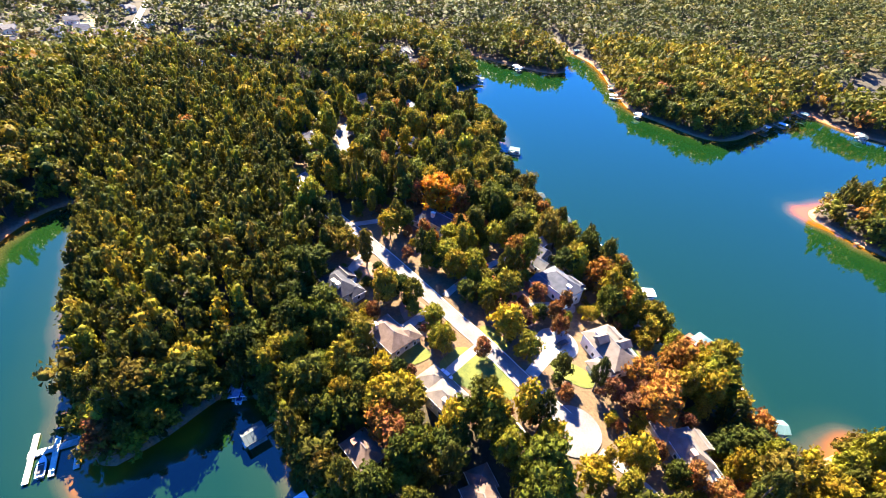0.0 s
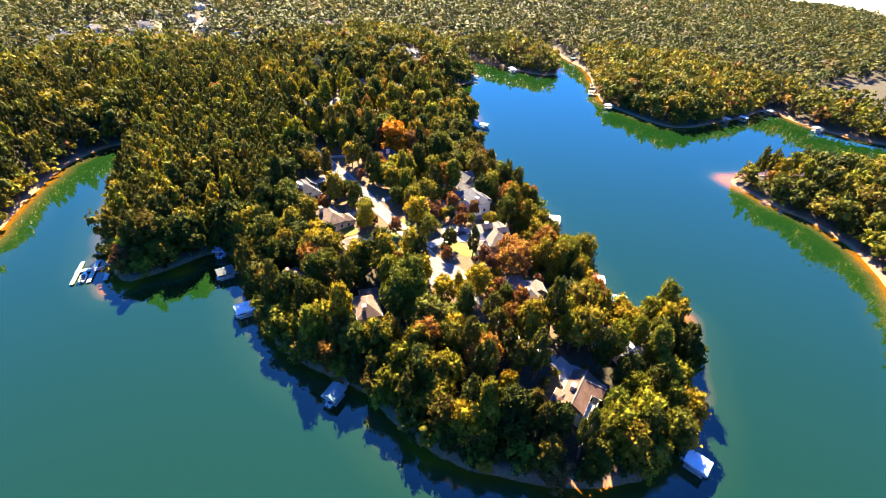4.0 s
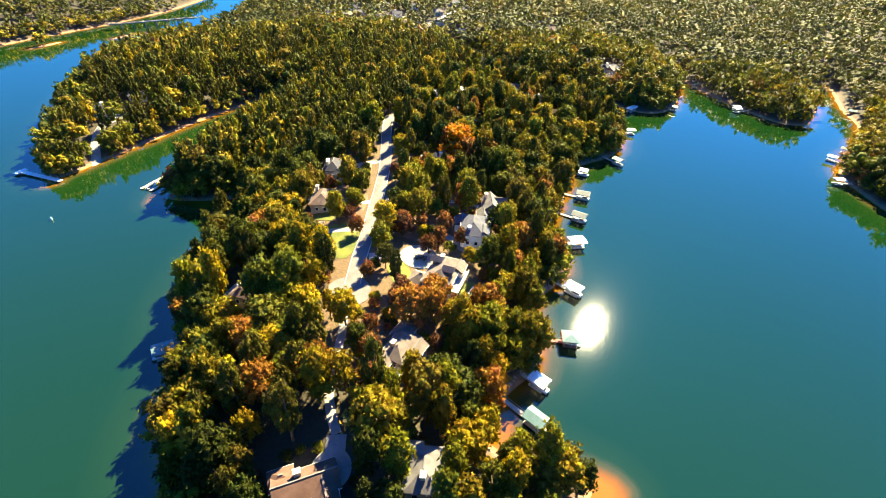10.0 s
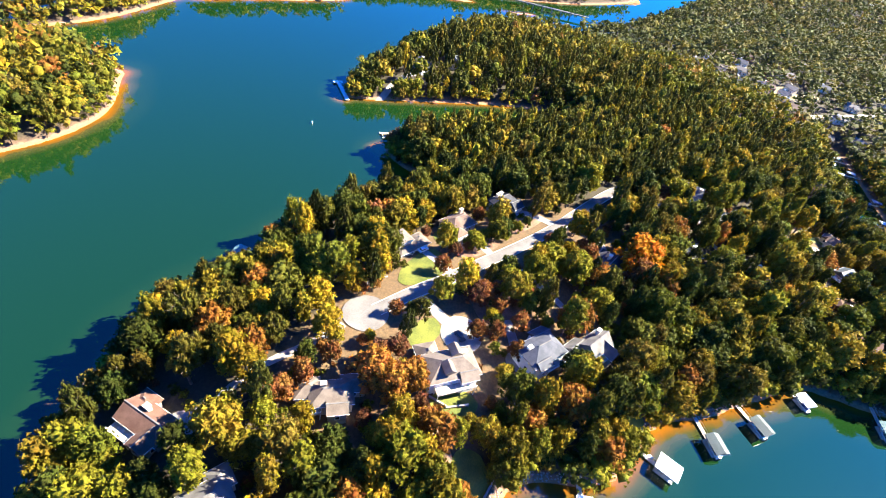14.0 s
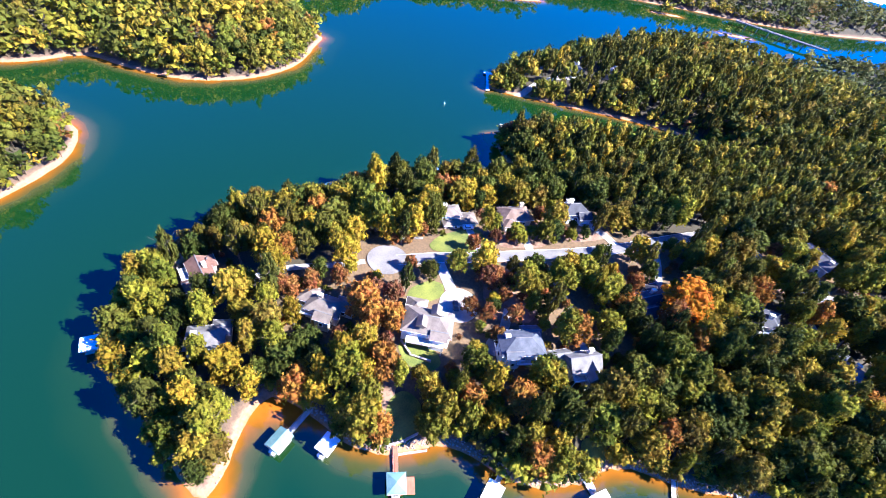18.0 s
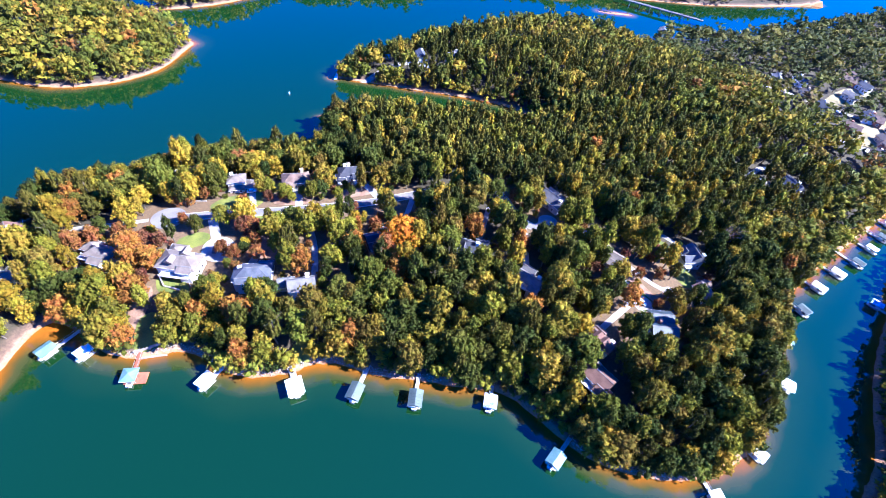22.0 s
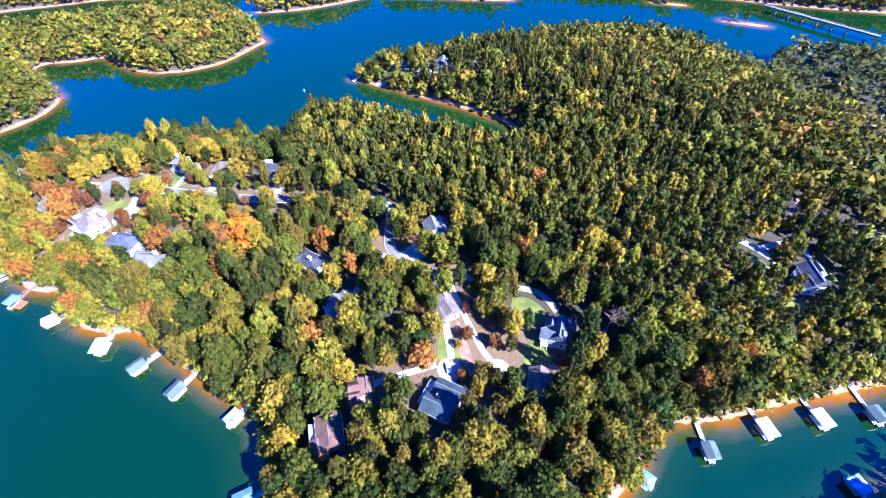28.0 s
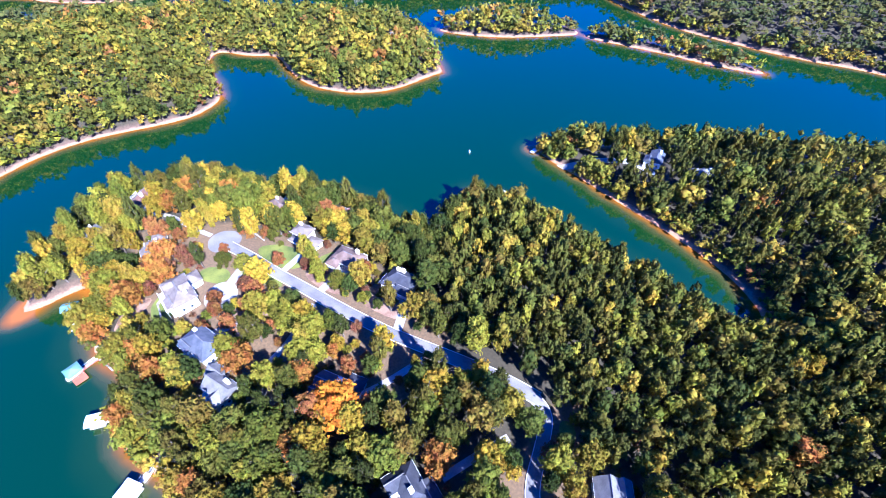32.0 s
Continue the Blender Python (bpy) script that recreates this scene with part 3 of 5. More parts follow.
def strip(name, pts, width, material, up, label, category, kerb=False, kind="structure"):
    """A paved strip that lies on the ground along a line."""
    p = np.array(pts, float)
    for _ in range(2):
        p = np.concatenate([p[:1], np.stack([0.75 * p[:-1] + 0.25 * p[1:], 0.25 * p[:-1] + 0.75 * p[1:]], 1).reshape(-1, 2), p[-1:]])
    seg = np.r_[0, np.cumsum(np.hypot(*np.diff(p, axis=0).T))]
    s = np.arange(0, seg[-1], 2.0)
    c = np.stack([np.interp(s, seg, p[:, k]) for k in (0, 1)], 1)
    t = np.gradient(c, axis=0)
    t /= np.linalg.norm(t, axis=1)[:, None] + 1e-9
    side = np.stack([-t[:, 1], t[:, 0]], 1)

    def sheet(nm, offs, lift, mat_, lab, cat):
        v = np.concatenate([np.c_[c + side * o, ground(*(c + side * o).T) + z] for o, z in zip(offs, lift)])
        k, m = len(c), len(offs)
        q = [(r * k + j, r * k + j + 1, (r + 1) * k + j + 1, (r + 1) * k + j) for r in range(m - 1) for j in range(k - 1)]
        ob = new(nm, mesh_of(nm, v * U, [x[::-1] for x in q], mat_))
        tagged(ob, lab, cat, kind=kind)

    h = width / 2
    sheet(name, np.linspace(-h, h, 5), [up - 0.02, up + 0.03, up + 0.05, up + 0.03, up - 0.02], material, label, category)
    if kerb:
        for sgn in (-1, 1):
            o = np.array([h, h, h + 0.35, h + 0.35]) * sgn
            sheet("kerb", o, [up - 0.3, up + 0.13, up + 0.13, up - 0.5], KERB, "pale concrete kerb along the residential road", "kerb")
    PAVED.append((c, width / 2))


PAVED = []


def patch(name, poly, material, up, label, category, wobble=0.5):
    """A ground cover with a soft outline, draped on the ground."""
    p = rounded(poly)
    cx, cy = p.mean(0)
    rings = 7
    v, q = [(cx, cy, 0)], []
    n = len(p)
    for r in range(1, rings + 1):
        for k, (x, y) in enumerate(p):
            w = 1 + wobble * 0.06 * math.sin(k * 1.9) * (r == rings)
            v.append((cx + (x - cx) * r / rings * w, cy + (y - cy) * r / rings * w, 0))
    for k in range(n):
        q.append((0, 1 + k, 1 + (k + 1) % n))
        for r in range(rings - 1):
            a, b = 1 + r * n, 1 + (r + 1) * n
            q.append((a + k, b + k, b + (k + 1) % n, a + (k + 1) % n))
    a = np.array(v)
    a[:, 2] = ground(a[:, 0], a[:, 1]) + up
    area = sum(x0 * y1 - x1 * y0 for (x0, y0), (x1, y1) in zip(p, np.roll(p, -1, 0)))
    q = q if area > 0 else [f[::-1] for f in q]
    tagged(new(name, mesh_of(name, a * U, q, material)), label, category, kind="structure")


def disc(c, r, n=28):
    return [(c[0] + r * math.cos(k * 2 * math.pi / n), c[1] + r * math.sin(k * 2 * math.pi / n)) for k in range(n)]


strip("road", ROAD, 7.2, ASPHALT, 0.32, "sun-bleached grey asphalt residential road", "road", kerb=True)
strip("road", LANE, 6.0, ASPHALT, 0.30, "grey asphalt side lane between trees", "road", kerb=True)
strip("lane", TRACK, 3.6, CONCRETE, 0.28, "narrow pale concrete lane under the trees", "lane")
for pts, w in DRIVES:
    strip("driveway", pts, w, CONCRETE, 0.26, "pale sunlit concrete driveway", "driveway")
patch("turning_circle", disc((55, 134), 11.0), ASPHALT, 0.40, "round grey asphalt turning circle at the road's end", "road", 0)
patch("turning_circle", disc((-62, 397), 10.0), ASPHALT, 0.38, "round asphalt turning circle with a kerb", "road", 0)
for c, r, m_ in COURTS:
    patch("parking_court", disc(c, r, 14), m_, 0.34, "bright concrete parking court before a house", "driveway", 0)
for poly in LAWNS:
    patch("lawn", poly, LAWN, 0.22, "mown green lawn in the sun", "lawn")
for poly in FIELDS:
    patch("field", poly, FIELD, 0.5, "dry yellowish mown field among far houses", "field")
for poly in BEDS:
    patch("mulch_bed", poly, MULCH, 0.16, "reddish mulch bed with shrubs", "garden bed")

# ---- houses ----
def unit_window():
    bm = bmesh.new()
    rings = [[bm.verts.new((sx * w, y, sz * v)) for sx, sz in ((-1, -1), (1, -1), (1, 1), (-1, 1))] for w, v, y in ((0.68, 0.86, -0.08), (0.54, 0.72, -0.08), (0.54, 0.72, 0.08), (0.68, 0.86, 0.08))]
    for r in range(4):
        for k in range(4):
            bm.faces.new((rings[r][k], rings[r][(k + 1) % 4], rings[(r + 1) % 4][(k + 1) % 4], rings[(r + 1) % 4][k]))
    bmesh.ops.recalc_face_normals(bm, faces=bm.faces[:])
    a = bpy.data.meshes.new("window")
    bm.to_mesh(a)
    bm.free()
    a.materials.append(WHITEPAINT)
    bm = boxed(0, 0, 0, 1.1, 0.06, 1.5)
    b = bpy.data.meshes.new("pane")
    bm.to_mesh(b)
    bm.free()
    b.materials.append(GLASSM)
    return a, b


WINDOW, PANE = unit_window()


def roof_bm(cx, cy, lx, ly, z, kind, pitch):
    """A roof with eaves: ridge along the longer side."""
    bm = bmesh.new()
    o, t = 0.55, 0.22
    along = lx >= ly
    a, b = (lx / 2 + o, ly / 2 + o) if along else (ly / 2 + o, lx / 2 + o)
    rise = b * pitch
    ridge = a - (b if kind == "hip" else 0.0)
    ridge = max(ridge, 0.05)
    pts = [(-a, -b, 0), (a, -b, 0), (a, b, 0), (-a, b, 0), (-a, -b, t), (a, -b, t), (a, b, t), (-a, b, t), (-ridge, 0, rise + t), (ridge, 0, rise + t)]
    if kind == "flat":
        pts[8], pts[9] = (-ridge, 0, t + 0.4), (ridge, 0, t + 0.4)
    v = []
    for x, y, h in pts:
        px, py = (x, y) if along else (-y, x)
        v.append(bm.verts.new((cx + px, cy + py, z + h)))
    for q in ((3, 2, 1, 0), (0, 1, 5, 4), (2, 3, 7, 6), (1, 2, 6, 5), (3, 0, 4, 7), (4, 5, 9, 8), (6, 7, 8, 9), (5, 6, 9), (7, 4, 8)):
        bm.faces.new([v[k] for k in q])
    return bm, rise


SITES = []


def house(x, y, yaw, label, wings, wall, roof, chimneys=(), decks=(), garage=None, pitch=0.62, windows=True, dormers=(), name="house"):
    c, s = math.cos(radians(yaw)), math.sin(radians(yaw))
    main = len(SITES) < 66
    for w in wings:
        SITES.append((x + c * w[0] - s * w[1], y + s * w[0] + c * w[1], max(w[2], w[3]) / 2 * (0.85 if len(SITES) < 66 else 0.55) + (4.5 if len(SITES) < 66 else 0.5)))
    ob = tagged(empty(name, x, y, z_at(x, y) + 0.3, yaw), label, "house")
    wings = [(a * U, b * U, c_ * U, d_ * U, h * 0.8, k) for a, b, c_, d_, h, k in wings]
    chimneys = [(a * U, b * U, t * 0.76) for a, b, t in chimneys]
    decks = [(a * U, b * U, c_ * U, d_ * U, e) for a, b, c_, d_, e in decks]
    dormers = [(a * U, b * U, e) for a, b, e in dormers]
    garage = (garage[0] * U, garage[1] * U, garage[2]) if garage else None
    for cx, cy, lx, ly, h, kind in wings:
        w = part("wall", boxed(cx, cy, h / 2 - 1.5, lx, ly, h + 3.0), wall, ob)
        bm, rise = roof_bm(cx, cy, lx, ly, h + 0.02, kind, pitch)
        rf = part("roof", bm, roof, ob)
        if kind != "flat" and main:
            along = lx >= ly
            a, b = (lx / 2 + 0.55, ly / 2 + 0.55) if along else (ly / 2 + 0.55, lx / 2 + 0.55)
            ridge = max(a - (b if kind == "hip" else 0.0), 0.05)
            bm = boxed(cx, cy, h + 0.02 + 0.22 + rise + 0.03, 2 * ridge + 0.3, 0.34, 0.1, 0 if along else 90, bevel=0.03)
            part("ridge_cap", bm, GREYROOF, rf, "pale ridge cap")
            for e in (-1, 1):
                bm = boxed(cx + (0 if along else e * b), cy + (e * b if along else 0), h + 0.12, 2 * a, 0.14, 0.2, 0 if along else 90)
                part("gutter", bm, WHITEPAINT, rf, "white eaves gutter")
        if kind == "gable":
            along = lx >= ly
            a, b = (lx / 2, ly / 2) if along else (ly / 2, lx / 2)
            for e in (-1, 1):
                g = bmesh.new()
                tri = [(e * (a + 0.02), -b, 0), (e * (a + 0.02), b, 0), (e * (a + 0.02), 0, b * pitch)]
                tri2 = [(e * (a - 0.3), q[1], q[2]) for q in tri]
                vs = [g.verts.new((cx + (px if along else -py), cy + (py if along else px), h + 0.2 + pz)) for px, py, pz in tri + tri2]
                for f in ((0, 1, 2), (5, 4, 3), (0, 3, 4, 1), (1, 4, 5, 2), (2, 5, 3, 0)):
                    g.faces.new([vs[k] for k in f])
                part("gable", g, wall, ob)
        if windows:
            for side in (0, 1, 2, 3):
                run, off = (lx, ly / 2) if side < 2 else (ly, lx / 2)
                count = max(1, int(run / 3.4))
                for lvl in range(max(1, int(h / 2.9))):
                    for k in range(count):
                        u = (k - (count - 1) / 2) * 3.2
                        sg = 1 if side % 2 else -1
                        px, py, rot = (cx + u, cy + sg * (off + 0.03), 0) if side < 2 else (cx + sg * (off + 0.03), cy + u, 90)
                        if any(abs(px - o2[0]) < o2[2] / 2 + 0.1 and abs(py - o2[1]) < o2[3] / 2 + 0.1 for o2 in wings if (o2[0], o2[1]) != (cx, cy)):
                            continue
                        wi = new("window", WINDOW)
                        wi.parent = ob
                        wi.matrix_local = pose(px, py, 1.7 + 2.9 * lvl, 0, 0, rot)
                        pn = new("pane", PANE)
                        pn.parent = wi
    for cx, cy, top in chimneys:
        bm = boxed(cx, cy, top / 2, 1.5, 1.1, top)
        box(bm, cx, cy, top + 0.1, 1.8, 1.4, 0.25)
        part("chimney", bm, wall if wall is not GREYWALL else CREAM, ob, "tall masonry chimney")
    for cx, cy, lx, ly, dz in decks:
        dk = part("deck", boxed(cx, cy, dz, lx, ly, 0.2), PLANK, ob, "raised timber deck")
        for sx in (-1, 1):
            for sy in (-1, 1):
                bm = bmesh.new()
                rod(bm, (cx + sx * (lx / 2 - 0.2), cy + sy * (ly / 2 - 0.2), dz - 6.0), (cx + sx * (lx / 2 - 0.2), cy + sy * (ly / 2 - 0.2), dz + 1.0), 0.12, 5)
                part("deck_post", bm, WHITEPAINT, dk)
        bm = bmesh.new()
        for zz in (0.55, 1.0):
            box(bm, cx, cy - ly / 2 + 0.06, dz + zz, lx, 0.08, 0.08)
            box(bm, cx, cy + ly / 2 - 0.06, dz + zz, lx, 0.08, 0.08)
        part("railing", bm, WHITEPAINT, dk, "white deck railing")
    for cx, cy, rot in dormers:
        bm, _ = roof_bm(0, 0, 3.0, 2.4, 1.5, "gable", 0.8)
        box(bm, 0, 0, 0.4, 2.6, 2.0, 2.4)
        d = part("dormer", bm, roof, ob, "small gabled dormer")
        d.matrix_local = pose(cx, cy, wings[0][4] + 1.3, 0, 0, rot)
    if garage:
        gx_, gy_, rot = garage
        d = part("garage_door", boxed(0, 0, 1.2, 4.8, 0.14, 2.4), WHITEPAINT, ob, "white panelled garage door")
        d.matrix_local = pose(gx_, gy_, 0, 0, 0, rot)
        bm = bmesh.new()
        for k in range(1, 4):
            box(bm, 0, 0, 0.6 * k, 4.7, 0.17, 0.05)
        e = part("panel_seams", bm, GREYWALL, d)
    d = part("front_door", boxed(0, 0, 1.05, 1.1, 0.14, 2.1), BROWNWALL, ob, "dark timber front door")
    w = wings[0]
    d.matrix_local = pose(w[0] + 0.4, w[1] - w[3] / 2 - 0.03, 0, 0, 0, 0)
    part("door_handle", boxed(0.4, -0.1, 1.0, 0.08, 0.1, 0.2), STEEL, d)
    return ob


house(83, 172, 108, "large white house with tan hipped roofs and a terrace",
      [(0, 0, 23, 13.5, 6.4, "hip"), (-7, 9, 9, 10, 4.4, "hip"), (6, -6, 7, 6, 6.2, "gable")], WHITEPAINT, TANROOF, [(7, 3, 10.5)], [(0, -9.0, 18, 4, 2.6)], (-2.2, 9, 90), dormers=[(3, 4.2, 90), (-3, -3.6, 90)])
house(71, 216, 122, "white lakeside house with a blue-grey hipped roof",
      [(0, 0, 21, 13, 6.4, "hip"), (7, 6.5, 8, 8, 4.6, "gable"), (-5, -6, 7, 5, 6.4, "gable")], WHITEPAINT, BLUEROOF, [(-7, 2, 10)], [(2, -8, 12, 4, 3.0)], (7, 10.6, 0))
house(64, 246, 128, "grey steep-gabled house among dark trees",
      [(0, 0, 15, 10, 5.6, "gable"), (3, -6, 7, 8, 5.4, "gable"), (-9, 5, 9, 7, 3.6, "gable")], CREAM, GREYROOF, [(4, 3, 11)], [(-3, -7, 8, 3, 2.6)], None, 0.85)
house(98, 124, 100, "tan house with many hipped roof wings",
      [(0, 0, 16, 10, 4.8, "hip"), (-9, 3.5, 9, 8, 4.2, "hip"), (9, 4, 9, 7, 4.2, "hip"), (2, -6, 7, 6, 4.8, "gable")], TANWALL, TANROOF, [(-3, 2, 9)], [(-8, -5, 8, 4, 2.2)], (9, 7.6, 0))
house(138, 90, 125, "low house with a weathered grey-tan hipped roof", [(0, 0, 15, 11, 4.6, "hip"), (6, 5, 7, 7, 4.2, "hip")], CREAM, GREYROOF, [(-4, 0, 8.5)], [(-2, -7, 9, 3, 2.2)])
house(112, 63, 60, "long house with a reddish brown gabled roof", [(0, 0, 19, 9.5, 4.4, "gable"), (5, -5.5, 6.5, 7, 4.6, "gable"), (-7, 4.5, 7, 6, 4.0, "hip")], TANWALL, REDROOF, [(-2, 2.2, 9)], [(-5, -7, 9, 4, 2.2)])
house(4, 148, 129, "two-storey tan house with stepped roofs", [(0, 0, 12, 9, 6.0, "hip"), (0, -6.5, 10, 5, 3.2, "hip"), (11, -4, 9, 9, 3.4, "hip")], CREAM, TANROOF, [(-3, 2.5, 9.5)], (), (11, -8.6, 0), 0.5)
house(-19, 183, 129, "brown brick house with a large brown hipped roof", [(0, 0, 19, 12, 4.6, "hip"), (-6, -7, 8, 7, 4.2, "hip")], TANWALL, BROWNROOF, [(5, 4, 9.5)], [(4, 7.5, 9, 3, 1.6)], (-6, -10.6, 0), 0.6)
house(-45, 215, 129, "slate-blue roofed house with two white chimneys", [(0, 0, 18, 11, 5.2, "hip"), (5, -6, 8, 7, 4.4, "gable"), (-8, -4, 6, 7, 4.0, "hip")], GREYWALL, DARKROOF, [(-4, 3, 10), (-1, 3.4, 10)], (), (5, -9.6, 0), 0.7)
house(9, 271, 135, "dark-roofed house half in tree shade", [(0, 0, 20, 11, 5.0, "gable"), (-6, -6, 8, 8, 5.0, "gable"), (8, 6, 8, 8, 4.2, "hip")], GREYWALL, DARKROOF, [(2, 3, 10)], [(4, -7, 8, 3, 2.4)], None, 0.7)
house(-11, 329, 100, "charcoal-roofed house with crossing gables", [(0, 0, 17, 10, 5.2, "hip"), (-5, -5, 7, 8, 5.2, "gable"), (6, 5, 8, 8, 4.4, "gable")], WHITEPAINT, DARKROOF, [(3, -1, 10.5)], [(2, -7, 8, 3, 2.4)], None, 0.7)
house(-4, 372, 75, "cream house with a pale grey gabled roof", [(0, 0, 16, 9, 4.8, "gable"), (-4, 6, 8, 8, 4.6, "gable"), (6, -5, 6, 6, 4.8, "gable")], CREAM, GREYROOF, [(5, 2, 9.5)], [(-2, -6.5, 10, 3.5, 2.4)], None, 0.75)
house(-86, 367, 62, "grey-roofed house with paired gables and a court", [(0, 0, 18, 11, 5.2, "gable"), (-5, 6, 8, 7, 5.0, "gable"), (4, 6.5, 6, 6, 4.6, "gable")], GREYWALL, GREYROOF, [(7, -2, 10)], (), (-5, 9.6, 0), 0.8)
house(-10, 457, 20, "house with twin dark green metal gable roofs", [(-5, 0, 8, 14, 4.6, "gable"), (5, -1, 10, 15, 4.6, "gable"), (0, 0, 5, 9, 4.0, "flat")], BRICK, DARKTEAL, [(0.5, -3, 8.5)], [(0, -9.8, 14, 4, 2.4)], (-5, 7.1, 0), 0.55)
house(-54, 483, 35, "pale gabled garage barn with a tan roof", [(0, 0, 12, 10, 4.4, "gable"), (-7, 5, 6, 7, 3.6, "gable")], CREAM, BROWNROOF, (), (), (0, -5.1, 0), 0.6)
house(-84, 473, 30, "grey many-gabled house with white trim", [(0, 0, 13, 10, 6.0, "gable"), (4, -6, 6, 7, 6.0, "gable"), (-5, 5, 7, 6, 5.0, "gable"), (-4, -5, 5, 5, 6.0, "gable")], GREYWALL, BLUEROOF, [(5, 3, 11.5)], [(7, -7, 6, 4, 2.6)], None, 0.95)
house(19, 424, 60, "cottage with a red-brown gabled roof and dormers", [(0, 0, 15, 9, 4.2, "gable"), (-5, 4, 6, 6, 3.8, "gable")], CREAM, REDROOF, [(5, 1.5, 8.5)], (), None, 0.65, dormers=[(2.5, -2.6, 90), (-2.5, -2.6, 90)])
house(41, 427, 62, "lakeside house with a broad red-brown roof", [(0, 0, 16, 12, 5.0, "gable"), (7, -6, 7, 7, 4.4, "gable")], BROWNWALL, REDROOF, [(-4, 3, 9.5)], [(0, -8.2, 13, 4, 2.6)], None, 0.5)
house(-228, 556, 45, "white house with dark gables above the cove", [(0, 0, 16, 10, 5.4, "gable"), (-5, 5, 7, 7, 5.2, "gable"), (6, -5, 7, 7, 5.0, "gable")], WHITEPAINT, BLUEROOF, [(3, 2, 10.5)], [(0, -7, 10, 3, 2.6)], None, 0.8)
house(-34, 653, 20, "dark-roofed house beside a concrete court", [(0, 0, 18, 11, 4.6, "hip"), (6, 6, 7, 7, 4.4, "gable")], BRICK, DARKROOF, [(-5, 2, 9)], (), None, 0.7)
house(16, 108, 110, "shaded house with a brown hipped roof and a terrace", [(0, 0, 16, 11, 4.8, "hip"), (9, -3, 8, 8, 4.4, "hip")], TANWALL, BROWNROOF, [(-4, 2, 9)], [(-3, 7.5, 10, 4, 2.0)])
house(-28, 132, 129, "brick house glimpsed through trees by the west shore", [(0, 0, 14, 10, 4.8, "hip")], BRICK, BROWNROOF, [(3, 2, 9)])
FARSITES_A = [
    (-455, 559, 0), (-465, 586, 37), (-531, 653, 74), (-430, 589, 21), (-463, 642, 58), (-423, 657, 5), (-480, 697, 42), (-484, 728, 79),
    (-433, 710, 26), (-461, 786, 63), (-532, 694, 10), (-572, 762, 47), (-550, 808, 84), (-414, 607, 31), (-421, 662, 68), (-403, 559, 15),
    (-375, 843, 52), (-356, 735, 89), (-277, 525, 36), (-49, 417, 73), (-299, 725, 20), (-229, 893, 57),
]
FARSITES_B = [
    (-42, 884, 4), (-368, 551, 41), (-454, 899, 78), (-144, 738, 25), (-384, 633, 62), (-347, 654, 9), (-322, 700, 46), (-230, 866, 83),
    (-195, 975, 30), (-92, 1083, 67), (-2, 814, 14), (-12, 652, 51), (-183, 731, 88), (-169, 797, 35), (-488, 738, 72), (-405, 679, 19),
]
FARSITES_C = [
    (-369, 668, 56), (1, 624, 3), (491, 1126, 40), (-89, -567, 77), (-115, -469, 24), (-169, -367, 61), (-637, 425, 8), (-499, 663, 45),
    (-506, 645, 82), (-379, 665, 29), (-401, 787, 66), (-208, 799, 13), (-162, 798, 50), (-8, 647, 87), (-59, 817, 34), (-423, 871, 71),
    (-433, -248, 18), (-150, -142, 55), (-298, 199, 2), (-281, 166, 39),
]
FARSITES = FARSITES_A + FARSITES_B + FARSITES_C
for k, (x, y, yaw) in enumerate(FARSITES):
    wl, rf = [(CREAM, GREYROOF), (WHITEPAINT, BLUEROOF), (BRICK, BROWNROOF), (TANWALL, TANROOF)][k % 4]
    lab = ["cream far house with a grey roof", "white far house with a blue-grey roof", "brick far house with a brown roof", "tan far house with a tan roof"][k % 4]
    house(x, y, yaw, lab, [(0, 0, 15, 10, 4.8, "gable"), (5, -5, 7, 6, 4.4, "gable")], wl, rf, [(-4, 2, 9)], (), None, 0.6)

# ---- docks and boats ----


def shore_way(x, y):
    """Which way, and how far, the nearest land lies."""
    a = np.radians(np.arange(0, 360, 6))
    for r in np.arange(2, 60, 1.0):
        d = shore_distance(x + r * np.cos(a), y + r * np.sin(a))
        if d.max() > 1.5:
            return math.degrees(a[d.argmax()]), r
    return 0.0, 12.0


def boat(x, y, yaw, cover=None):
    ob = tagged(empty("motor_boat", x, y, 0.0, yaw), "white motor boat moored at a covered dock" if cover is None else "moored motor boat under a navy canvas", "boat")
    bm = bmesh.new()
    secs = [(-3.0, 1.05, 0.0), (-1.0, 1.2, 0.0), (1.2, 1.1, 0.05), (2.6, 0.6, 0.2), (3.4, 0.06, 0.35)]
    rings = []
    for u, w, k in secs:
        rings.append([bm.verts.new(p) for p in ((u, -w, 0.85 + k), (u, -w * 0.75, 0.1), (u, 0, -0.35 + k), (u, w * 0.75, 0.1), (u, w, 0.85 + k), (u, 0, 0.80 + k))])
    for a, b in zip(rings, rings[1:]):
        for k in range(6):
            bm.faces.new((a[k], b[k], b[(k + 1) % 6], a[(k + 1) % 6]))
    bm.faces.new(rings[0][::-1])
    bm.faces.new(rings[-1])
    part("hull", bm, HULL, ob, smooth=False)
    part("cockpit", boxed(-0.9, 0, 0.95, 2.6, 1.5, 0.3, bevel=0.1), NAVY if cover else DARKVOID, ob)
    part("windscreen", boxed(0.7, 0, 1.15, 0.08, 1.5, 0.5, 0, 0), GLASSM, ob)
    part("outboard_motor", boxed(-3.2, 0, 0.7, 0.4, 0.45, 1.1, bevel=0.08), DARKVOID, ob)
    return ob


DOCKS = []


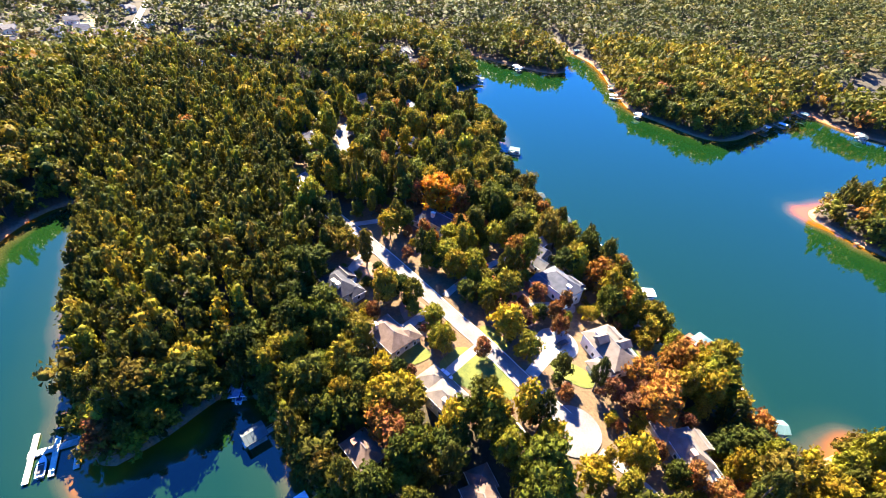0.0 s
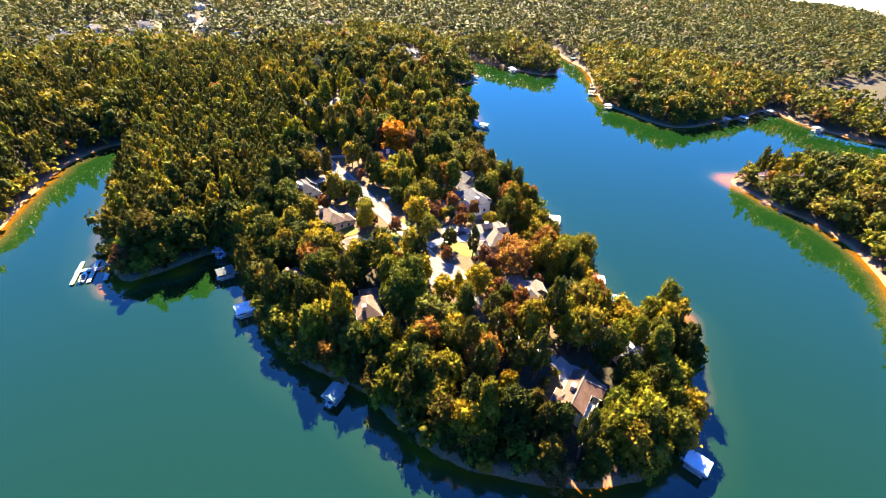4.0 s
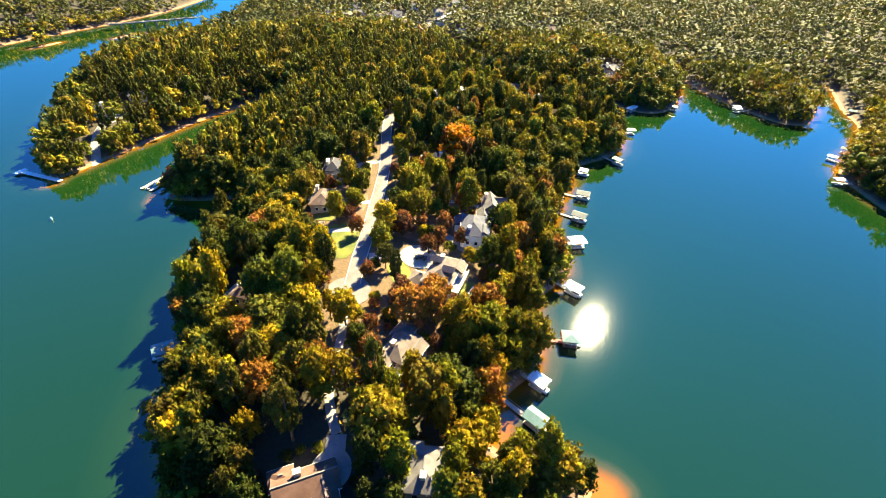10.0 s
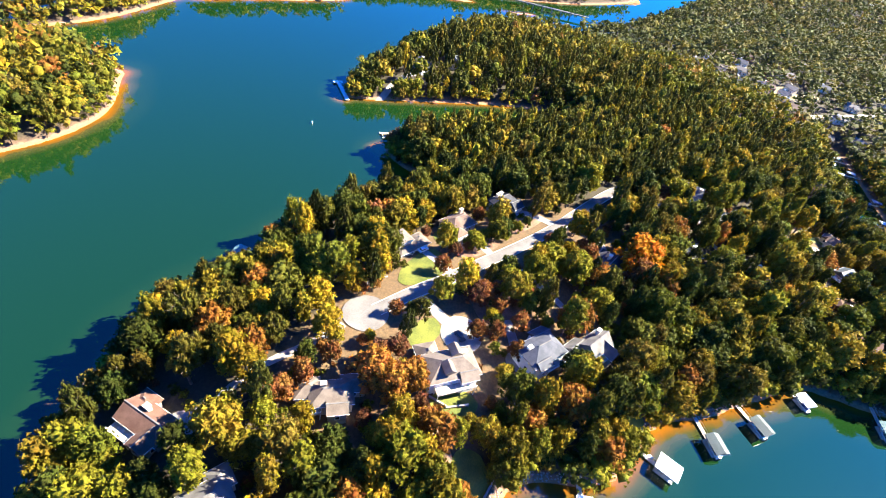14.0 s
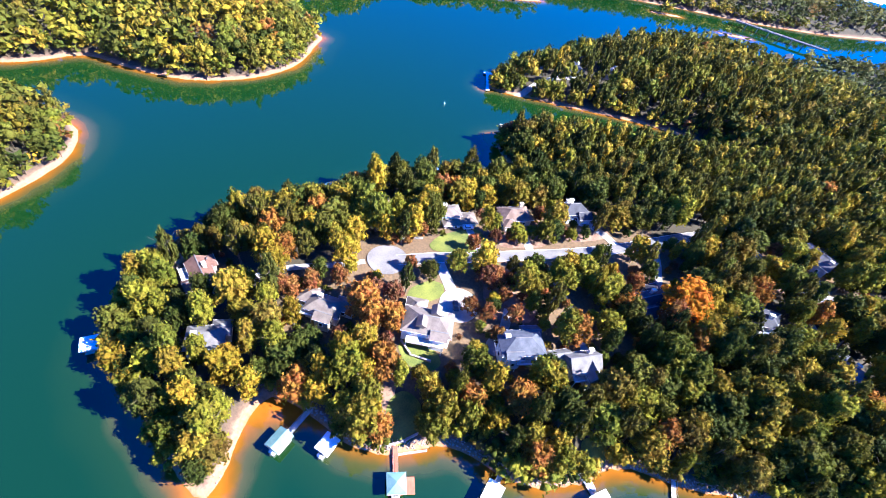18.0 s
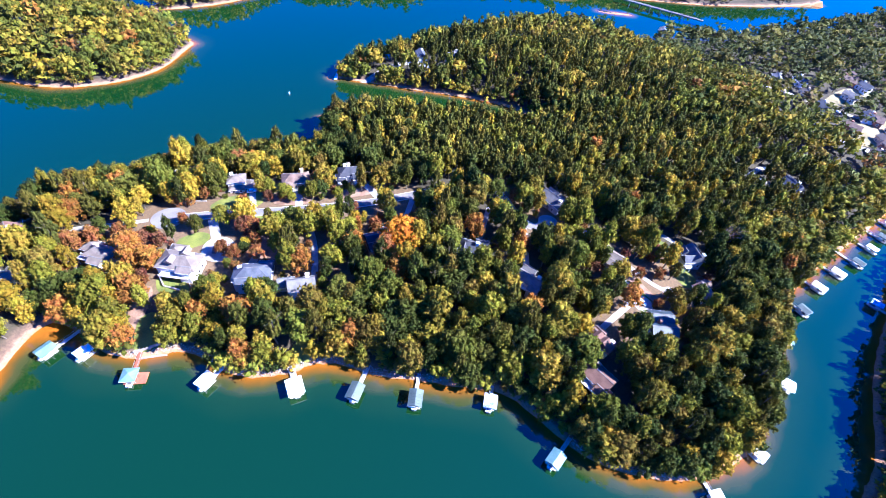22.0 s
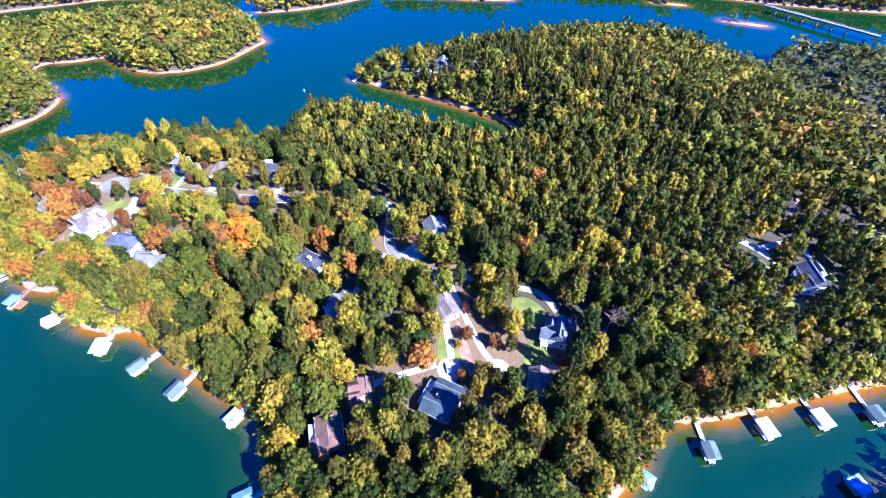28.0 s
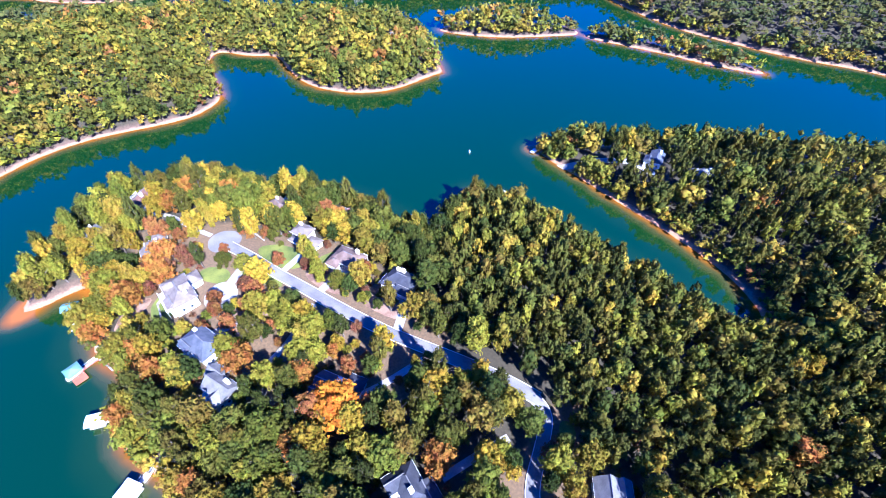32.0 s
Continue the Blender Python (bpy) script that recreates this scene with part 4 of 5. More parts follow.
def dock(x, y, kind, lx=9.5, ly=12.0, yaw=None, with_boat=True, gangway=True):
    """A floating dock: a U of decking round a slip, posts, a roof, and a gangway to the bank."""
    way, far = shore_way(x, y)
    yaw = way - 90 if yaw is None else yaw
    kinds = {"white": ("floating boat dock with a flat white metal roof", WHITEMETAL), "teal": ("floating boat dock with a teal metal gable roof", TEALMETAL),
             "grey": ("floating boat dock with a grey-green metal gable roof", GREYTEAL), "hip": ("floating boat dock with a hipped teal roof", TEALMETAL),
             "tarp": ("floating boat dock with a blue and white cover", BLUETARP), "red": ("floating dock with a hipped teal roof and a red deck", TEALMETAL),
             "open": ("open floating dock of bare planks", None)}
    lab, roofm = kinds[kind]
    ob = tagged(empty("boat_dock", x, y, 0.0, yaw), lab, "dock", "docks along the lake shore")
    deckm = REDDECK if kind == "red" else PLANK
    lx, ly, reach = lx * U * 0.72, ly * U * 0.72, far * U
    for sx in (-1, 1):
        part("side_deck", boxed(sx * (lx / 2 - 0.7), 0, 0.45, 1.4, ly, 0.18), deckm, ob)
        bm = bmesh.new()
        for k in (-1, 0, 1):
            box(bm, sx * (lx / 2 - 0.7), k * ly / 3, 0.12, 1.2, ly / 4, 0.5)
        part("float", bm, DARKVOID, ob)
    part("back_deck", boxed(0, ly / 2 - 1.0, 0.46, lx - 2.8, 2.0, 0.18), deckm, ob)
    if kind == "red":
        part("sun_deck", boxed(lx / 2 + 1.6, 0, 0.5, 3.2, ly, 0.2), REDDECK, ob, "red painted sun deck")
    if roofm:
        for sx in (-1, 1):
            for sy in (-1, 0, 1):
                bm = bmesh.new()
                rod(bm, (sx * (lx / 2 - 0.3), sy * (ly / 2 - 0.4), 0.4), (sx * (lx / 2 - 0.3), sy * (ly / 2 - 0.4), 3.2), 0.09, 6)
                part("post", bm, STEEL, ob)
        rk = {"white": "flat", "tarp": "flat", "hip": "hip", "red": "hip"}.get(kind, "gable")
        bm, rise = roof_bm(0, 0, lx, ly, 3.15, rk, 0.42)
        rf = part("roof", bm, roofm, ob)
        if kind != "tarp":
            for k in range(int(ly / 1.2)):
                if rk == "flat":
                    bm = boxed(0, -ly / 2 + 0.6 + 1.2 * k, 3.15 + 0.22 + 0.42, lx * 0.98, 0.05, 0.06)
                    part("roof_seam", bm, roofm, rf)
                elif rk == "gable":
                    bm = bmesh.new()
                    half, h = lx / 2 + 0.55, (lx / 2 + 0.55) * 0.42
                    for sx in (-1, 1):
                        rod(bm, (sx * half, -ly / 2 + 0.6 + 1.2 * k, 3.39), (0, -ly / 2 + 0.6 + 1.2 * k, 3.39 + h), 0.05, 4)
                    part("roof_seam", bm, roofm, rf)
        part("fascia", boxed(0, -ly / 2 - 0.5, 3.16, lx + 1.1, 0.12, 0.4), WHITEPAINT, rf)
    if gangway and far < 45:
        L = max(reach - ly / 2 + 2.0, 2.0)
        lift = U * max(z_at(x + far * math.cos(radians(way)), y + far * math.sin(radians(way))), 0.3) + 0.3
        rot = way - yaw
        bm = bmesh.new()
        a = Vector((math.cos(radians(rot)), math.sin(radians(rot)), 0))
        nrm = Vector((-a.y, a.x, 0))
        s0, s1 = a * (ly / 2 - 0.3), a * (ly / 2 - 0.3 + L)
        vs = []
        for t_ in (0.0, -0.18):
            for p, z in ((s0, 0.6), (s1, lift)):
                for sg in (-1, 1):
                    q = p + nrm * 0.75 * sg
                    vs.append(bm.verts.new((q.x, q.y, z + t_)))
        for f in ((0, 1, 3, 2), (4, 6, 7, 5), (0, 2, 6, 4), (1, 5, 7, 3), (0, 4, 5, 1), (2, 3, 7, 6)):
            bm.faces.new([vs[k] for k in f])
        gw = part("gangway", bm, REDDECK if kind == "red" else PLANK, ob, "narrow gangway to the bank")
        bm = bmesh.new()
        for sg in (-1, 1):
            p, q = s0 + nrm * 0.72 * sg, s1 + nrm * 0.72 * sg
            rod(bm, (p.x, p.y, 1.55), (q.x, q.y, lift + 0.95), 0.05, 4)
            for k in range(int(L / 2) + 1):
                u = min(1, 2 * k / L)
                m_ = p.lerp(q, u)
                zz = 0.6 + (lift - 0.6) * u
                rod(bm, (m_.x, m_.y, zz), (m_.x, m_.y, zz + 0.95), 0.04, 4)
        part("rail", bm, STEEL, gw)
    if with_boat:
        c, s = math.cos(radians(yaw)), math.sin(radians(yaw))
        boat(x + s * 0.8, y - c * 0.8, yaw + 90, None if kind != "tarp" else "navy")
    DOCKS.append((x, y))
    return ob


dock(155, 141, "teal", 8.0, 10.5)
dock(147, 159, "white", 7.5, 9.5)
dock(147, 192, "red", 9.0, 9.5)
dock(132, 229, "white", 8.0, 11.0)
dock(114, 274, "white", 10.5, 12.5)
boat(106, 266, 60)
dock(102, 305, "grey", 9.0, 12.0)
dock(91, 337, "grey", 9.0, 12.0)
dock(74, 376, "tarp", 8.5, 10.0)
dock(89, 418, "teal", 9.0, 11.0)
dock(-20, 543, "white", 10.0, 12.0)
boat(-13, 537, 120)
dock(-59, 547, "hip", 8.5, 10.0)
dock(-95, 563, "grey", 8.0, 10.0)
dock(-127, 578, "white", 8.0, 12.0)
dock(-153, 596, "white", 8.0, 12.0)
dock(-176, 615, "grey", 8.0, 10.5)
dock(-203, 631, "white", 7.5, 10.0)
dock(-226, 645, "grey", 7.5, 10.0)
dock(-252, 656, "white", 7.0, 9.0)
dock(-172, 648, "tarp", 8.0, 9.0)
dock(-130, 619, "tarp", 8.0, 9.0)
dock(-269, 676, "teal", 7.0, 9.0)
dock(-233, 667, "white", 7.0, 9.0)
dock(36, 523, "white", 8.0, 10.0)
dock(159, 43, "white", 8.5, 10.5)
dock(8, 66, "teal", 8.5, 10.0)
dock(-51, 116, "white", 9.5, 11.0)
dock(-74, 146, "grey", 9.0, 11.0)
dock(-86, 168, "tarp", 9.0, 10.0)
for x, y, k in ((240, 572, "white"), (250, 605, "grey"), (247, 514, "white"), (272, 708, "white"), (253, 766, "teal"), (143, 667, "white"),
                (80, 742, "grey"), (382, 489, "white"), (408, 497, "white"), (458, 530, "teal"), (481, 474, "white"), (84, 615, "grey"),
                (72, 501, "white"), (48, 570, "white"), (69, 668, "teal"), (141, 676, "white"), (76, 760, "grey"), (31, 806, "white"),
                (-17, 874, "white"), (5, 837, "teal"), (49, 578, "white"), (480, 467, "grey")):
    dock(x, y, k, 8.0, 10.0, with_boat=False)


def finger_dock():
    ob = tagged(empty("finger_dock", -151, 145, 0, 20), "open floating dock with pale finger piers", "dock", "docks along the lake shore")
    part("walkway", boxed(0, 0, 0.5, 13, 2.0, 0.3), PLANK, ob)
    for k in (-5.5, 0, 5.5):
        part("finger", boxed(k, -4.0, 0.48, 1.4, 9.0, 0.3), CREAM, ob, "pale yellow finger pier")
        part("finger", boxed(k, 3.5, 0.48, 1.4, 6.0, 0.3), CREAM, ob)
    boat(-152, 137, 110)


finger_dock()


def long_pier():
    ob = tagged(empty("pier", -210, 97, 0, 200), "long white pier out from a boat ramp", "pier")
    part("deck", boxed(9, 0, 0.9, 26, 2.4, 0.3), WHITEPAINT, ob)
    part("pier_head", boxed(22, 0, 0.92, 3.0, 6.0, 0.3), WHITEPAINT, ob)
    for k in range(6):
        for s in (-1, 1):
            bm = bmesh.new()
            rod(bm, (-1 + 4.4 * k, s * 1.0, -2.0), (-1 + 4.4 * k, s * 1.0, 2.0), 0.15, 6)
            part("pile", bm, WHITEPAINT, ob)


long_pier()


def buoy(x, y):
    ob = tagged(empty("buoy", x, y, 0, 0), "small white marker buoy afloat on the lake", "buoy")
    bm = bmesh.new()
    rod(bm, (0, 0, -0.5), (0, 0, 1.2), 0.45, 10, 0.35)
    part("float", bm, WHITEPAINT, ob)
    bm = bmesh.new()
    rod(bm, (0, 0, 1.2), (0, 0, 2.0), 0.12, 6)
    part("mast", bm, STEEL, ob)


buoy(-154, 76)


def road_bridge(a, b):
    """A low concrete road bridge on piers."""
    ax, ay, bx, by = a[0] * U, a[1] * U, b[0] * U, b[1] * U
    run = math.hypot(bx - ax, by - ay)
    ob = tagged(empty("bridge", a[0], a[1], 0, math.degrees(math.atan2(by - ay, bx - ax))), "long pale concrete road bridge over the far lake", "bridge")
    part("deck", boxed(run / 2, 0, 5.0, run, 5.0, 0.7), ASPHALT, ob)
    for sg in (-1, 1):
        part("parapet", boxed(run / 2, sg * 2.4, 5.6, run, 0.2, 0.5), CONCRETE, ob)
    for k in range(1, int(run / 12)):
        part("pier", boxed(12 * k, 0, 1.5, 0.8, 4.0, 6.2), CONCRETE, ob)


road_bridge((-719, 343), (-704, 482))


def garden_wall(pts, h, label):
    """A low stone wall along a line."""
    ob = tagged(empty("garden_wall", pts[0][0], pts[0][1], z_at(*pts[0]), 0), label, "wall")
    for (ax, ay), (bx, by) in zip(pts, pts[1:]):
        run = math.hypot(bx - ax, by - ay) * U
        mx, my = ((ax + bx) / 2 - pts[0][0]) * U, ((ay + by) / 2 - pts[0][1]) * U
        z = (z_at((ax + bx) / 2, (ay + by) / 2) - z_at(*pts[0])) * U
        part("wall_stretch", boxed(mx, my, z + h / 2 - 0.4, run + 0.3, 0.45, h + 0.8, math.degrees(math.atan2(by - ay, bx - ax)), bevel=0.05), STONE, ob)
        part("coping", boxed(mx, my, z + h + 0.06, run + 0.4, 0.6, 0.12, math.degrees(math.atan2(by - ay, bx - ax))), CONCRETE, ob)


garden_wall([(94, 164), (98, 171), (96, 181)], 0.8, "pale stone terrace wall below the white house")
garden_wall([(122, 192), (129, 187), (135, 181)], 0.9, "rubble retaining wall above the lake lawn")
garden_wall([(128, 197), (133, 190), (137, 185)], 0.7, "low curved stone wall at the lake edge")
garden_wall([(42, 126), (35, 134), (30, 143)], 0.6, "low stone wall beside the turning circle")
garden_wall([(87, 224), (84, 234), (80, 241)], 0.8, "stone terrace wall beside the lakeside house")

# ---- trees ----
rng = np.random.default_rng(7)
SITES += [(-106, 490, 7), (-99, 496, 5)]


def crown_arrays(seed, blobs, leaves, size, shape, dome):
    """Leaf clumps on the skins of many small mounds, which heap up to a crown one unit high and one wide."""
    r = np.random.default_rng(seed)
    cen, rad = [], []
    for k in range(blobs):
        a = 2.399963 * k + r.uniform(-0.4, 0.4)
        if shape == "pine":
            u = (k + 0.5) / blobs
            w = 0.34 * math.sin(math.pi * (0.25 + 0.68 * u)) ** 0.9
            cen.append((w * math.cos(a) * r.uniform(0.5, 1.1), w * math.sin(a) * r.uniform(0.5, 1.1), 0.10 + 0.80 * u))
            rad.append((0.13 if blobs > 15 else 0.17) * (1 - 0.3 * u) * r.uniform(0.7, 1.2))
        elif shape == "tall":
            u = (k + 0.5) / blobs
            w = 0.30 * math.sin(math.pi * (0.12 + 0.8 * u)) ** 0.7
            cen.append((w * math.cos(a) * r.uniform(0.4, 1), w * math.sin(a) * r.uniform(0.4, 1), 0.08 + 0.82 * u))
            rad.append(r.uniform(0.075, 0.15) * (1.0 if blobs > 15 else 1.4))
        else:
            u = (k + 0.5) / blobs
            zc = 0.12 + 0.70 * u ** 0.85
            w = 0.36 * math.sqrt(max(0.03, 1 - ((zc - 0.38) / 0.52) ** 2))
            f = r.uniform(0.45, 1.18)
            cen.append((w * f * math.cos(a), w * f * math.sin(a), zc + r.uniform(-0.05, 0.07)))
            rad.append(r.uniform(0.07, 0.165) * (1.0 if blobs > 15 else 1.45))
    cen, rad = np.array(cen), np.array(rad)
    # the body of each mound: a dented dome
    base, tri = DOMES[dome]
    lump = base[None] * r.uniform(0.5, 1.12, (blobs, len(base), 1)) * rad[:, None, None] * [1.0, 1.0, 0.95 if shape != "pine" else 1.25] + cen[:, None]
    tris = (tri[None] + len(base) * np.arange(blobs)[:, None, None]).reshape(-1, 3)
    # leaf sprays over its skin, each a small tilted blade
    n = blobs * leaves
    which = np.repeat(np.arange(blobs), leaves)
    d = r.normal(size=(n, 3))
    d[:, 2] = np.abs(d[:, 2]) * 1.1 - 0.4
    d /= np.linalg.norm(d, axis=1)[:, None]
    p = cen[which] + d * (rad[which] * r.uniform(0.86, 1.34, n))[:, None]
    nrm = d * 0.8 + r.normal(size=(n, 3)) * 0.7
    nrm /= np.linalg.norm(nrm, axis=1)[:, None]
    t1 = np.cross(nrm, r.normal(size=(n, 3)))
    t1 /= np.linalg.norm(t1, axis=1)[:, None]
    t2 = np.cross(nrm, t1)
    s = size * r.uniform(0.55, 1.45, n)[:, None]
    blade = np.stack([p - t1 * s * 1.1 - t2 * s * 0.8, p + t1 * s * 1.2 - t2 * s * 0.5 - nrm * s * 0.3, p + t2 * s * 1.3], 1)
    return np.concatenate([blade.reshape(-1, 3), lump.reshape(-1, 3)]), np.zeros((0, 4), int), np.concatenate([np.arange(3 * n).reshape(-1, 3), tris + 3 * n])


def dome_of(rings, seg):
    """A mound's skin: a top, rings of points down to a little below its middle."""
    v = [(0, 0, 1)]
    for k in range(1, rings + 1):
        a = k / rings * math.radians(118)
        for j in range(seg):
            b = (j + 0.5 * (k % 2)) * 2 * math.pi / seg
            v.append((math.sin(a) * math.cos(b), math.sin(a) * math.sin(b), math.cos(a)))
    f = [(0, 1 + j, 1 + (j + 1) % seg) for j in range(seg)]
    for k in range(rings - 1):
        o, w = 1 + k * seg, 1 + (k + 1) * seg
        for j in range(seg):
            j2 = (j + 1) % seg
            f += [(o + j, w + j, w + j2), (o + j, w + j2, o + j2)]
    return np.array(v), np.array(f)


DOMES = {"near": dome_of(2, 3), "mid": dome_of(2, 4), "far": dome_of(1, 4)}
SHAPES = {"broad": [(11, 42, 24, 0.033), (12, 44, 24, 0.032), (13, 40, 24, 0.034), (14, 42, 24, 0.033)], "tall": [(21, 36, 24, 0.031), (22, 34, 24, 0.031)], "pine": [(31, 34, 22, 0.030), (32, 34, 22, 0.030)]}
NEAR, MID, FAR = {}, {}, {}
for shape, specs in SHAPES.items():
    NEAR[shape] = [crown_arrays(a, b, c, d, shape, "near") for a, b, c, d in specs]
    MID[shape] = [crown_arrays(a + 50, 11, 20, 0.046, shape, "mid") for a, *_ in specs]
    FAR[shape] = [crown_arrays(a + 90, 5, 9, 0.078, shape, "far") for a, *_ in specs]


def trunk_mesh(seed, lean=0.03, limbs=4):
    """A tapered trunk with limbs, one unit high."""
    r = random.Random(seed)
    bm = bmesh.new()
    p = Vector((0, 0, -0.06))
    rad = 0.022
    for k in range(3):
        q = p + Vector((r.uniform(-lean, lean), r.uniform(-lean, lean), 0.28))
        rod(bm, p, q, rad, 6, rad * 0.72)
        rad *= 0.72
        if k:
            for j in range(limbs // 2 + 1):
                a = r.uniform(0, 6.28)
                e = p.lerp(q, 0.6) + Vector((0.2 * math.cos(a), 0.2 * math.sin(a), 0.16))
                rod(bm, p.lerp(q, 0.5), e, rad * 0.55, 4, rad * 0.15)
        p = q
    me = bpy.data.meshes.new("trunk")
    bm.to_mesh(me)
    bm.free()
    me.materials.append(BARK)
    return me


TRUNKS = [trunk_mesh(k) for k in range(3)]
CROWNS = {s: [quick_mesh("crown", v, q, LEAF, t) for v, q, t in NEAR[s]] for s in NEAR}
GREENS = [(0.109, 0.110, 0.014), (0.174, 0.164, 0.016), (0.256, 0.205, 0.019), (0.065, 0.080, 0.012), (0.311, 0.225, 0.022), (0.174, 0.128, 0.018), (0.046, 0.064, 0.011), (0.125, 0.138, 0.015), (0.078, 0.092, 0.013)]
PINES = [(0.076, 0.080, 0.013), (0.114, 0.106, 0.015), (0.052, 0.060, 0.011), (0.133, 0.116, 0.016)]
TONES = {"rust": (0.27, 0.115, 0.032), "orange": (0.35, 0.155, 0.026), "redbrown": (0.190, 0.080, 0.036), "yellow": (0.35, 0.245, 0.018), "yelgreen": (0.225, 0.210, 0.018)}
KINDNAME = {"broad": ("oak_tree", "green broadleaf tree with a rounded lumpy crown"), "tall": ("poplar_tree", "tall slender green broadleaf tree"), "pine": ("pine_tree", "tall dark green pine tree"), "hickory": ("hickory_tree", "spreading olive-green tree with a heaped crown")}
TURNED = {"rust": ("maple_tree", "maple in rust-red autumn leaf"), "orange": ("maple_tree", "maple in bright orange autumn leaf"), "redbrown": ("maple_tree", "tree in dull red-brown autumn leaf"),
          "yellow": ("poplar_tree", "tree in golden yellow autumn leaf"), "yelgreen": ("poplar_tree", "tree turning from green to yellow")}
MARKED = {}
MARKED["rust"] = [(99, 106), (92, 112), (82, 122), (41, 191), (47, 199), (57, 208), (63, 195), (71, 204), (0, 261), (39, 191), (63, 186), (23, 171), (100, 102), (-27, 196)]
MARKED["orange"] = [(95, 147), (90, 139), (91, 156), (-26, 324), (33, 292), (114, 240), (97, 225), (135, 175), (112, 165), (52, 237), (9, 284), (-176, 383), (-112, 422), (-146, 551), (-16, 434), (105, 205),
               (-21, 141), (47, 84), (3, 81), (73, 74), (131, 192), (18, 379), (85, 91), (30, 294)]
MARKED["redbrown"] = [(90, 149), (100, 159), (109, 161), (76, 149), (80, 141), (43, 187), (-30, 362), (-68, 444), (-113, 348), (-75, 340)]
MARKED["yellow"] = [(95, 92), (92, 86), (121, 160), (127, 142), (117, 146), (111, 115), (97, 211), (163, 105), (42, 126), (21, 137), (35, 182), (15, 223), (-20, 257), (145, 118), (161, 126), (133, 144), (145, 107), (33, 348),
               (108, 218), (-212, 350), (-45, 334), (-40, 378), (-11, 358), (18, 409), (-20, 520), (-65, 455), (-226, 352), (-149, 449), (-149, 463), (-99, 377), (-227, 307), (35, 138), (71, 118), (54, 112), (5, 295)]
MARKED["yelgreen"] = [(-52, 390), (-49, 400), (-55, 410), (-71, 389), (-46, 383), (-68, 379), (-73, 346), (155, 78), (146, 95), (159, 116), (25, 123), (108, 249), (24, 225), (84, 228), (134, 157), (132, 84), (126, 117), (56, 232), (27, 395), (47, 389), (-23, 376), (-46, 407), (-23, 417), (59, 383), (64, 408),
                 (62, 428), (-117, 528), (22, 246), (41, 252)]


def clear_of(x, y, gap):
    """Which places are free of houses, paving, lawns and docks."""
    ok = np.ones(x.shape, bool)
    for sx, sy, r in SITES:
        ok &= (x - sx) ** 2 + (y - sy) ** 2 > (r + gap) ** 2
    for c, h in PAVED:
        if np.ptp(c[:, 0]) < 400:
            for px, py in c[::2]:
                ok &= (x - px) ** 2 + (y - py) ** 2 > (h + gap + (2.6 if h > 3.4 else 0.4)) ** 2
    for c, r in [((55, 134), 10.5), ((-62, 397), 6.0)] + [(c, r) for c, r, _ in COURTS]:
        ok &= (x - c[0]) ** 2 + (y - c[1]) ** 2 > (r + gap) ** 2
    for poly in LAWNS:
        ok &= ~inside(poly, x, y)
    return ok


def scatter(x0, x1, y0, y1, step):
    xs, ys = np.meshgrid(np.arange(x0, x1, step), np.arange(y0, y1, step))
    x = (xs + rng.uniform(-0.42, 0.42, xs.shape) * step).ravel()
    y = (ys + rng.uniform(-0.42, 0.42, ys.shape) * step).ravel()
    return x, y


def in_pines(x, y):
    return inside([(-229, 338), (-205, 230), (-137, 160), (-80, 184), (-63, 257), (-85, 335), (-113, 384), (-127, 482), (-192, 578), (-281, 606), (-306, 402)], x, y)


def in_pines_west(x, y):
    return inside([(-235, 110), (-243, 308), (-299, 444), (-417, 463), (-430, 227), (-366, 181)], x, y)


placed = []


def tree(x, y, shape, tone, height, width, label=None, name=None):
    nm, lab = KINDNAME[shape]
    height, width = height * 1.25, width * 1.15
    ob = new(name or nm, TRUNKS[rng.integers(3)])
    z = z_at(x, y)
    size = height * U
    ob.matrix_world = pose(x * U, y * U, z * U, 0, 0, float(rng.uniform(0, 360))) @ Matrix.Diagonal((size, size, size, 1))
    tagged(ob, label or lab, "tree", "trees of the peninsula")
    cr = new("crown", CROWNS[shape][rng.integers(len(CROWNS[shape]))])
    cr.parent = ob
    lift = 0.16 if shape != "pine" else 0.20
    cr.matrix_local = Matrix.Translation((0, 0, lift)) @ Matrix.Diagonal((width / height, width / height, 1 - lift + 0.02, 1))
    cr.color = (*tone, 1)
    placed.append((x, y))


def tone_of(base):
    return tuple(float(v) for v in np.array(base) * rng.uniform(0.72, 1.28))


MAPLE = MARKED['orange'][10]
for key, spots in MARKED.items():
    for x, y in spots:
        if shore_distance(x, y)[0] < 2:
            continue
        big = (x, y) == MAPLE
        shape = "tall" if key in ("yellow", "yelgreen") and rng.random() < 0.6 else "broad"
        h = 23 if big else (rng.uniform(9, 13) if key in ("redbrown", "rust") else (rng.uniform(14, 19) if shape == "broad" else rng.uniform(17, 23)))
        w = 23 if big else (h * rng.uniform(0.72, 0.9) if shape == "broad" else h * rng.uniform(0.6, 0.75))
        nm, lab = TURNED[key]
        tree(x, y, shape, (0.56, 0.21, 0.013) if big else tone_of(TONES[key]), float(h), float(w), lab, nm)

